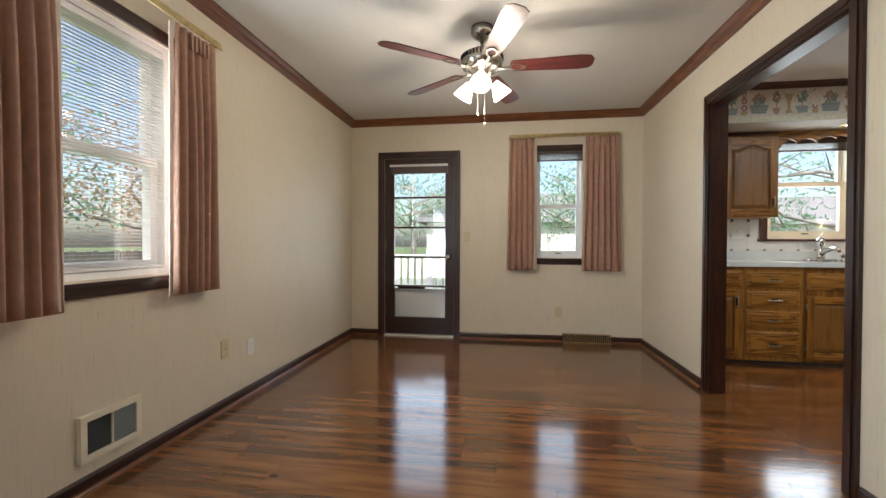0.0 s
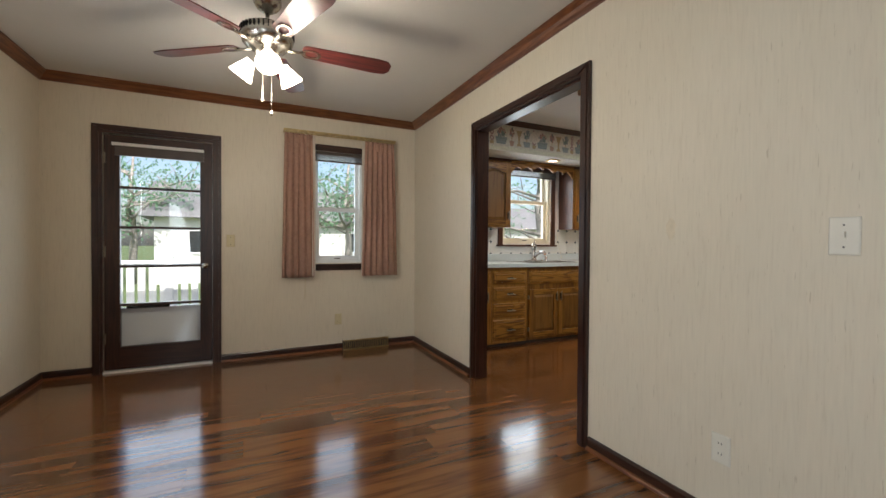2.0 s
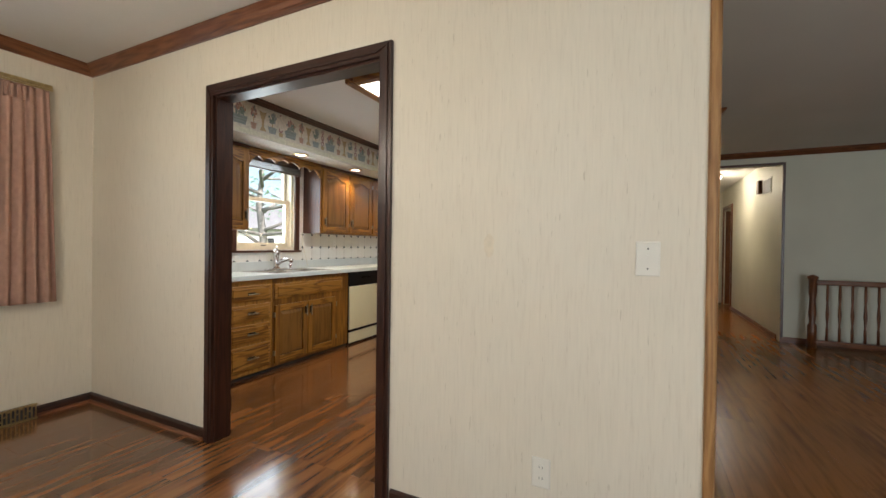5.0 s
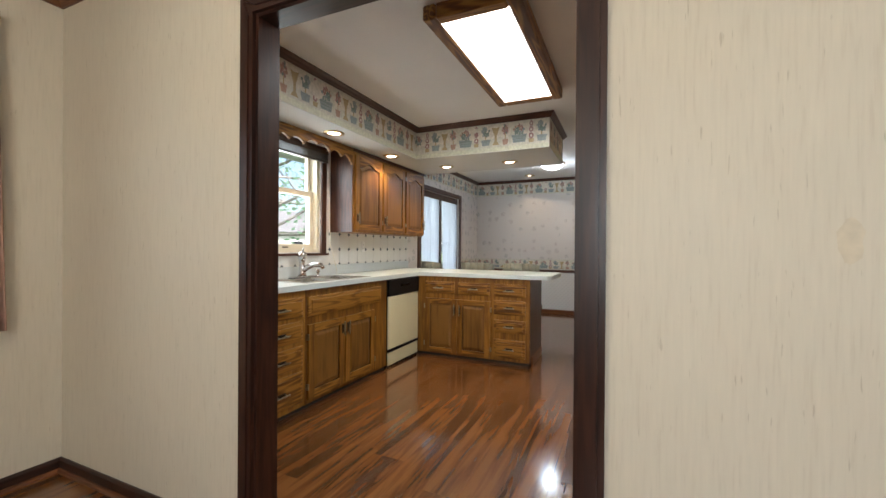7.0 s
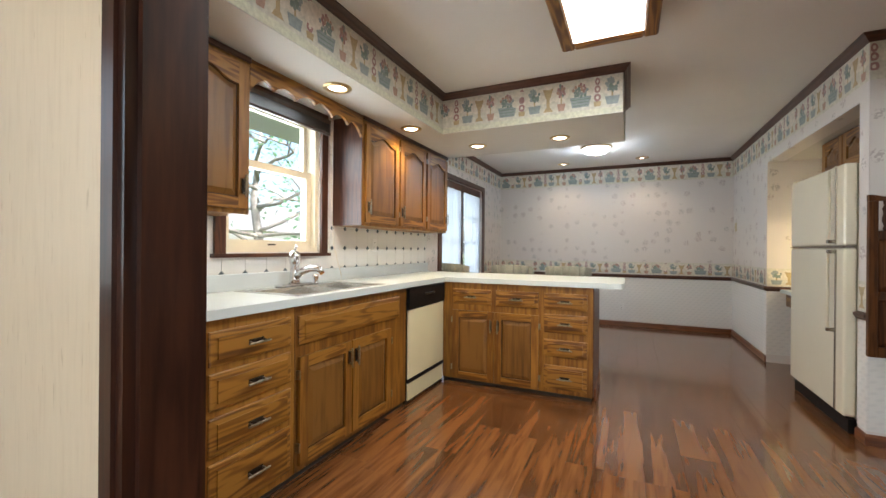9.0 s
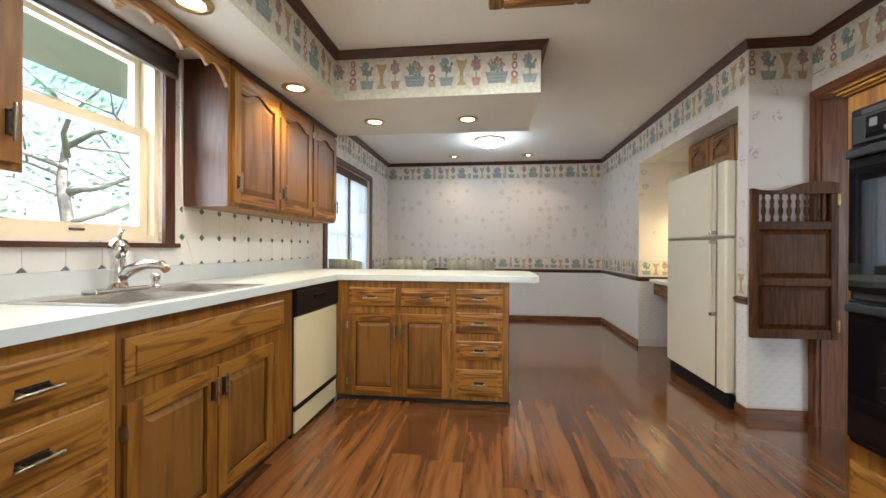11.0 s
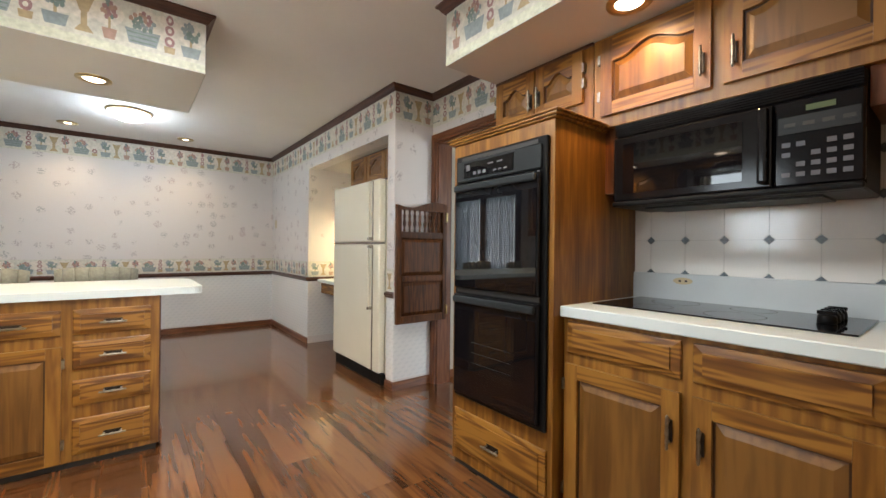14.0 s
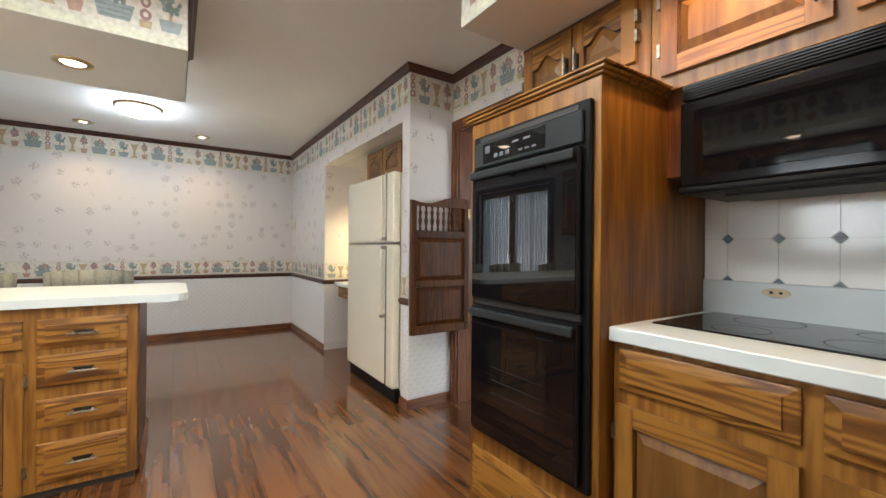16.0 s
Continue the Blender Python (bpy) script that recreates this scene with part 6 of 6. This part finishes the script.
# ---- hall and living side ----
nb = thing("stair_railing", (6.6, -1.5, 0), "reddish-brown turned wooden stair railing", "railing")
part("newel_post", turned([(0.045, 0.0), (0.045, 0.28), (0.028, 0.31), (0.040, 0.42), (0.030, 0.60), (0.042, 0.68), (0.042, 0.84), (0.055, 0.86), (0.055, 0.88), (0.02, 0.90), (0.004, 0.905)], (6.62, -0.60, 0), 14), crown_z, nb)
part("handrail", box(6.585, 6.655, -2.6, -0.62, 0.78, 0.84, 0.012, seg=2), crown_y, nb)
part("shoe_rail", box(6.585, 6.655, -2.6, -0.62, 0.06, 0.10, 0.008), crown_y, nb)
for i in range(15):
    part("baluster", turned([(0.014, 0.10), (0.014, 0.25), (0.008, 0.28), (0.018, 0.42), (0.010, 0.56), (0.014, 0.62), (0.012, 0.78)], (6.62, -0.74 - 0.115 * i, 0), 10), crown_z, nb)
sd = thing("side_door", (10.4, -0.36, 0), "reddish-brown flush wooden door standing ajar", "door", kind="structure")
part("door_slab", box(10.76, 10.795, -1.12, -0.36, 0.012, 2.03, 0.003), crown_z, sd)
part("door_knob", turned([(0.02, 0.0), (0.012, 0.02), (0.026, 0.045), (0.004, 0.06)], (10.70, -1.04, 0.96), 12, axis="x"), brass, sd)
pts = [(14.8 + 0.09 * math.cos(i * 0.9) + 0.02 * (i % 3), 0.42 + 0.11 * math.sin(i * 0.75), 0.012 + 0.002 * i) for i in range(34)]
solid("cable_coil", tube(pts, 0.010, 6), cable, "small black tangle of cable on the floor", "cable")


# ---- dining chairs behind the peninsula ----
def barrel_chair(place):
    x, y = place
    t = thing("counter_chair", (x, y, 0), "sage-grey upholstered chair with a curved channelled back", "chair", group="chairs behind the peninsula")
    part("seat", turned([(0.20, 0.40), (0.235, 0.42), (0.24, 0.47), (0.22, 0.50), (0.05, 0.505)], (x, y, 0), 24), chair_fabric, t)
    for k in range(7):
        bm = bmesh.new()
        rows = []
        for j in range(8):
            f = j / 7
            z = 0.46 + 0.545 * f
            ring = []
            for i in range(7):
                s = (k + i / 6) / 7
                a = radians(-62 + 124 * s)
                r = 0.235 + 0.025 * f + 0.010 * math.sin(math.pi * i / 6)
                drop = 0.03 * abs(2 * s - 1) ** 3 * f
                ring.append((a, r, z - drop))
            rows.append(ring)
        outer = [[bm.verts.new((x + (r + 0.0) * math.cos(a), y + r * math.sin(a), z)) for a, r, z in row] for row in rows]
        inner = [[bm.verts.new((x + (r - 0.045) * math.cos(a), y + (r - 0.045) * math.sin(a), z - 0.004)) for a, r, z in row] for row in rows]
        for j in range(7):
            for i in range(6):
                for q in (outer, inner):
                    bm.faces.new((q[j][i], q[j][i + 1], q[j + 1][i + 1], q[j + 1][i])).smooth = True
            for i in (0, 6):
                bm.faces.new((outer[j][i], outer[j + 1][i], inner[j + 1][i], inner[j][i]))
        for j in (0, 7):
            for i in range(6):
                bm.faces.new((outer[j][i], outer[j][i + 1], inner[j][i + 1], inner[j][i]))
        part("back_channel", bm, chair_fabric, t)
    for a in (45, 135, 225, 315):
        px, py = x + 0.16 * math.cos(radians(a)), y + 0.16 * math.sin(radians(a))
        part("leg", tube([(px, py, 0.41), (x + 0.21 * math.cos(radians(a)), y + 0.21 * math.sin(radians(a)), 0.0)], [0.016, 0.010], 8), ktrim_z, t)
    return t


first = barrel_chair((5.70, 4.07))
for y, rz in ((3.50, 180), (4.66, 150)):
    copy_thing(first, pose(5.70, y, 0, 0, 0, rz))
first.matrix_basis = pose(5.70, 4.07, 0, 0, 0, 180)

# ---- outside ----
solid("ground", box(-150, 160, 5.3, 220, -0.9, -0.7), grass_mat, "mown green lawn running to the distance", "lawn", "structure")
solid("ground", box(-150, -1.75, -150, 5.3, -0.9, -0.7), grass_mat, "mown green lawn beside the house", "lawn", "structure")
solid("eave", box(1.9, 9.0, 5.17, 6.25, 2.30, 2.44), white_paint, "white painted eave above the windows", "eave", "structure")
pr = thing("porch", (-0.4, 6.2, -0.1), "small grey-boarded back porch with white railing", "porch", kind="structure")
for k in range(14):
    part("deck_board", box(-1.9, 1.0, 5.325 + 0.132 * k, 5.45 + 0.132 * k, -0.14, -0.10, 0.003), deck, pr)
part("top_rail", box(-1.9, 1.0, 7.05, 7.13, 0.84, 0.89, 0.006), vinyl_white, pr)
part("bottom_rail", box(-1.9, 1.0, 7.06, 7.12, 0.06, 0.11, 0.006), vinyl_white, pr)
for k in range(25):
    part("baluster", box(-1.88 + 0.118 * k, -1.80 + 0.118 * k, 7.075, 7.105, 0.11, 0.84), vinyl_white, pr)
for x in (-1.86, -0.95, 0.96):
    part("post", box(x - 0.045, x + 0.045, 7.045, 7.135, -0.75, 0.95 if x > -1.8 else 2.5, 0.004), vinyl_white, pr)
part("foundation_skirt", box(-1.9, 1.0, 5.33, 7.1, -0.72, -0.145), siding, pr)


def house(place, w, d, h, roof, label, rz):
    x, y = place
    t = thing("neighbour_house", (0, 0, 0), label, "house")
    part("wall", box(-w / 2, w / 2, -d / 2, d / 2, -0.8, h), siding, t)
    bm = bmesh.new()
    e = 0.5
    a = [bm.verts.new(v) for v in ((-w / 2 - e, -d / 2 - e, h), (w / 2 + e, -d / 2 - e, h), (w / 2 + e, d / 2 + e, h), (-w / 2 - e, d / 2 + e, h))]
    r = [bm.verts.new(v) for v in ((-w / 2 - e, 0, h + roof), (w / 2 + e, 0, h + roof))]
    for q in ((a[0], a[1], r[1], r[0]), (a[2], a[3], r[0], r[1]), (a[1], a[2], r[1]), (a[3], a[0], r[0]), (a[3], a[2], a[1], a[0])):
        bm.faces.new(q)
    part("roof", bm, shingle, t)
    for k in range(4):
        u = -w / 2 + w * (k + 0.5) / 4
        wdw = part("window", box(u - 0.55, u + 0.55, -d / 2 - 0.06, -d / 2 + 0.02, 0.6, 1.7), vinyl_white, t)
        part("pane", box(u - 0.47, u + 0.47, -d / 2 - 0.07, -d / 2 - 0.061, 0.68, 1.62), asphalt_mat, wdw)
    t.matrix_basis = pose(x, y, 0, 0, 0, rz)


house((3, 26), 14, 8, 2.2, 2.0, "low white neighbouring house with a grey roof", 4)
house((-24, 10), 13, 8, 2.2, 2.0, "white neighbouring house behind the trees", 82)
house((24, 30), 13, 8, 2.3, 2.0, "pale neighbouring house across the lawn", -10)
fn = thing("board_fence", (-9, 8, -0.7), "weathered grey wooden board fence", "fence")
for k in range(46):
    part("board", box(-9.05, -9.02, 2.0 + 0.17 * k, 2.15 + 0.17 * k, -0.75, 0.85 + 0.02 * (k % 3)), fence_wood, fn)
for z in (-0.3, 0.6):
    part("fence_rail", box(-9.02, -8.97, 2.0, 9.8, z, z + 0.08), fence_wood, fn)


def tree(place, height, spread, leaves, seed, mat):
    rnd = random.Random(seed)
    x, y = place
    t = thing("garden_tree", (x, y, -0.75), "leafy garden tree with spreading limbs", "tree")
    bm = tube([(x, y, -0.8), (x + 0.1, y, height * 0.2), (x - 0.05, y + 0.1, height * 0.45), (x + 0.1, y, height * 0.8)], [0.18, 0.14, 0.10, 0.03], 9)
    tips = []
    for k in range(13):
        a = k * 2.4 + rnd.uniform(-0.3, 0.3)
        z0 = height * rnd.uniform(0.16, 0.6)
        L = spread * rnd.uniform(0.6, 1.0)
        pts = []
        for i in range(6):
            f = i / 5
            pts.append((x + math.cos(a + 0.3 * math.sin(f * 4 + k)) * L * f, y + math.sin(a + 0.3 * math.sin(f * 4 + k)) * L * f, z0 + f * height * rnd.uniform(0.12, 0.22) + 0.2 * math.sin(f * 5 + k)))
        tube(pts, [0.065, 0.052, 0.042, 0.03, 0.02, 0.01], 6, bm=bm)
        tips += pts[2:]
        for q in range(3):
            b = pts[2 + q]
            end = (b[0] + rnd.uniform(-1, 1), b[1] + rnd.uniform(-1, 1), b[2] + rnd.uniform(0.1, 0.9))
            tube([b, [(b[i] + end[i]) / 2 + rnd.uniform(-0.1, 0.1) for i in range(3)], end], [0.03, 0.02, 0.008], 5, bm=bm)
            tips.append(end)
    part("trunk", bm, bark, t)
    verts, faces = [], []
    for k in range(leaves):
        c = rnd.choice(tips)
        p = Vector((c[0] + rnd.gauss(0, 0.42), c[1] + rnd.gauss(0, 0.42), c[2] + rnd.gauss(0.05, 0.30)))
        d1 = Vector((rnd.uniform(-1, 1), rnd.uniform(-1, 1), rnd.uniform(-1, 1))).normalized()
        d2 = d1.orthogonal().normalized()
        s = rnd.uniform(0.05, 0.10)
        n = len(verts)
        verts += [p - d1 * s, p + d2 * s * 0.5, p + d1 * s, p - d2 * s * 0.5]
        faces.append((n, n + 1, n + 2, n + 3))
    me = bpy.data.meshes.new("crown")
    me.from_pydata([v - ROOT[t.name] for v in verts], [], faces)
    me.materials.append(mat)
    cr = new("crown", me)
    cr.parent = t


tree((9.6, 12.6), 5.6, 4.2, 2600, 3, leaf_mat)
tree((3.6, 17.5), 6.0, 3.0, 2600, 21, leaf_mat)
tree((-11.5, 6.8), 6.0, 3.6, 2600, 5, leaf_mat)
tree((6.4, 19.0), 6.4, 3.0, 2600, 11, leaf_mat)
tree((-11.0, 12.0), 6.0, 3.2, 2200, 8, leaf_red)
tree((-4.6, 22.0), 6.4, 3.4, 2200, 14, leaf_mat)

# ---- floor boards, last ----
def planks(name, x0, x1, y0, y1, width, length, mat, label, seed, gap=0.0004):
    t = thing(name, (0, 0, 0), label, "floor", kind="structure")
    rnd = random.Random(seed)
    shared = {}
    y = y0
    while y < y1 - 1e-4:
        yy = min(y + width, y1)
        x = x0 - rnd.uniform(0, length)
        while x < x1:
            a, b = max(x, x0), min(x + length, x1)
            if b - a > 0.01:
                key = (round(b - a, 3), round(yy - y, 3))
                if key not in shared:
                    w, h = b - a - gap, yy - y - gap
                    bm = bmesh.new()
                    top = [bm.verts.new((q * (w / 2 - 0.0006), r * (h / 2 - 0.0006), 0.0)) for q, r in ((-1, -1), (1, -1), (1, 1), (-1, 1))]
                    low = [bm.verts.new((q * w / 2, r * h / 2, -0.0006)) for q, r in ((-1, -1), (1, -1), (1, 1), (-1, 1))]
                    bot = [bm.verts.new((q * w / 2, r * h / 2, -0.010)) for q, r in ((-1, -1), (1, -1), (1, 1), (-1, 1))]
                    bm.faces.new(top)
                    for p, q in ((top, low), (low, bot)):
                        for i in range(4):
                            bm.faces.new((p[i], p[(i + 1) % 4], q[(i + 1) % 4], q[i]))
                    bmesh.ops.recalc_face_normals(bm, faces=bm.faces)
                    me = bpy.data.meshes.new("plank")
                    bm.to_mesh(me)
                    bm.free()
                    me.materials.append(mat)
                    shared[key] = me
                ob = new("plank", shared[key])
                ob.location = ((a + b) / 2, (y + yy) / 2, 0)
                ob.parent = t
            x += length
        y = yy


planks("floor_dining", XL, XK, YH, YF, 0.194, 1.29, laminate, "glossy reddish-brown laminate planks in the dining room", 1)
planks("floor_kitchen", XK, XB, YK - 0.14, YS, 0.194, 1.29, laminate, "glossy reddish-brown laminate planks in the kitchen", 2)
planks("floor_living", XL, 6.84, -4.5, YH, 0.30, 2.4, hall_oak, "glossy honey-orange oak boards in the living area", 3)
planks("floor_hall", 6.84, 16.2, -2.5, 1.5, 0.30, 2.4, hall_oak, "glossy honey-orange oak boards along the hall", 4)
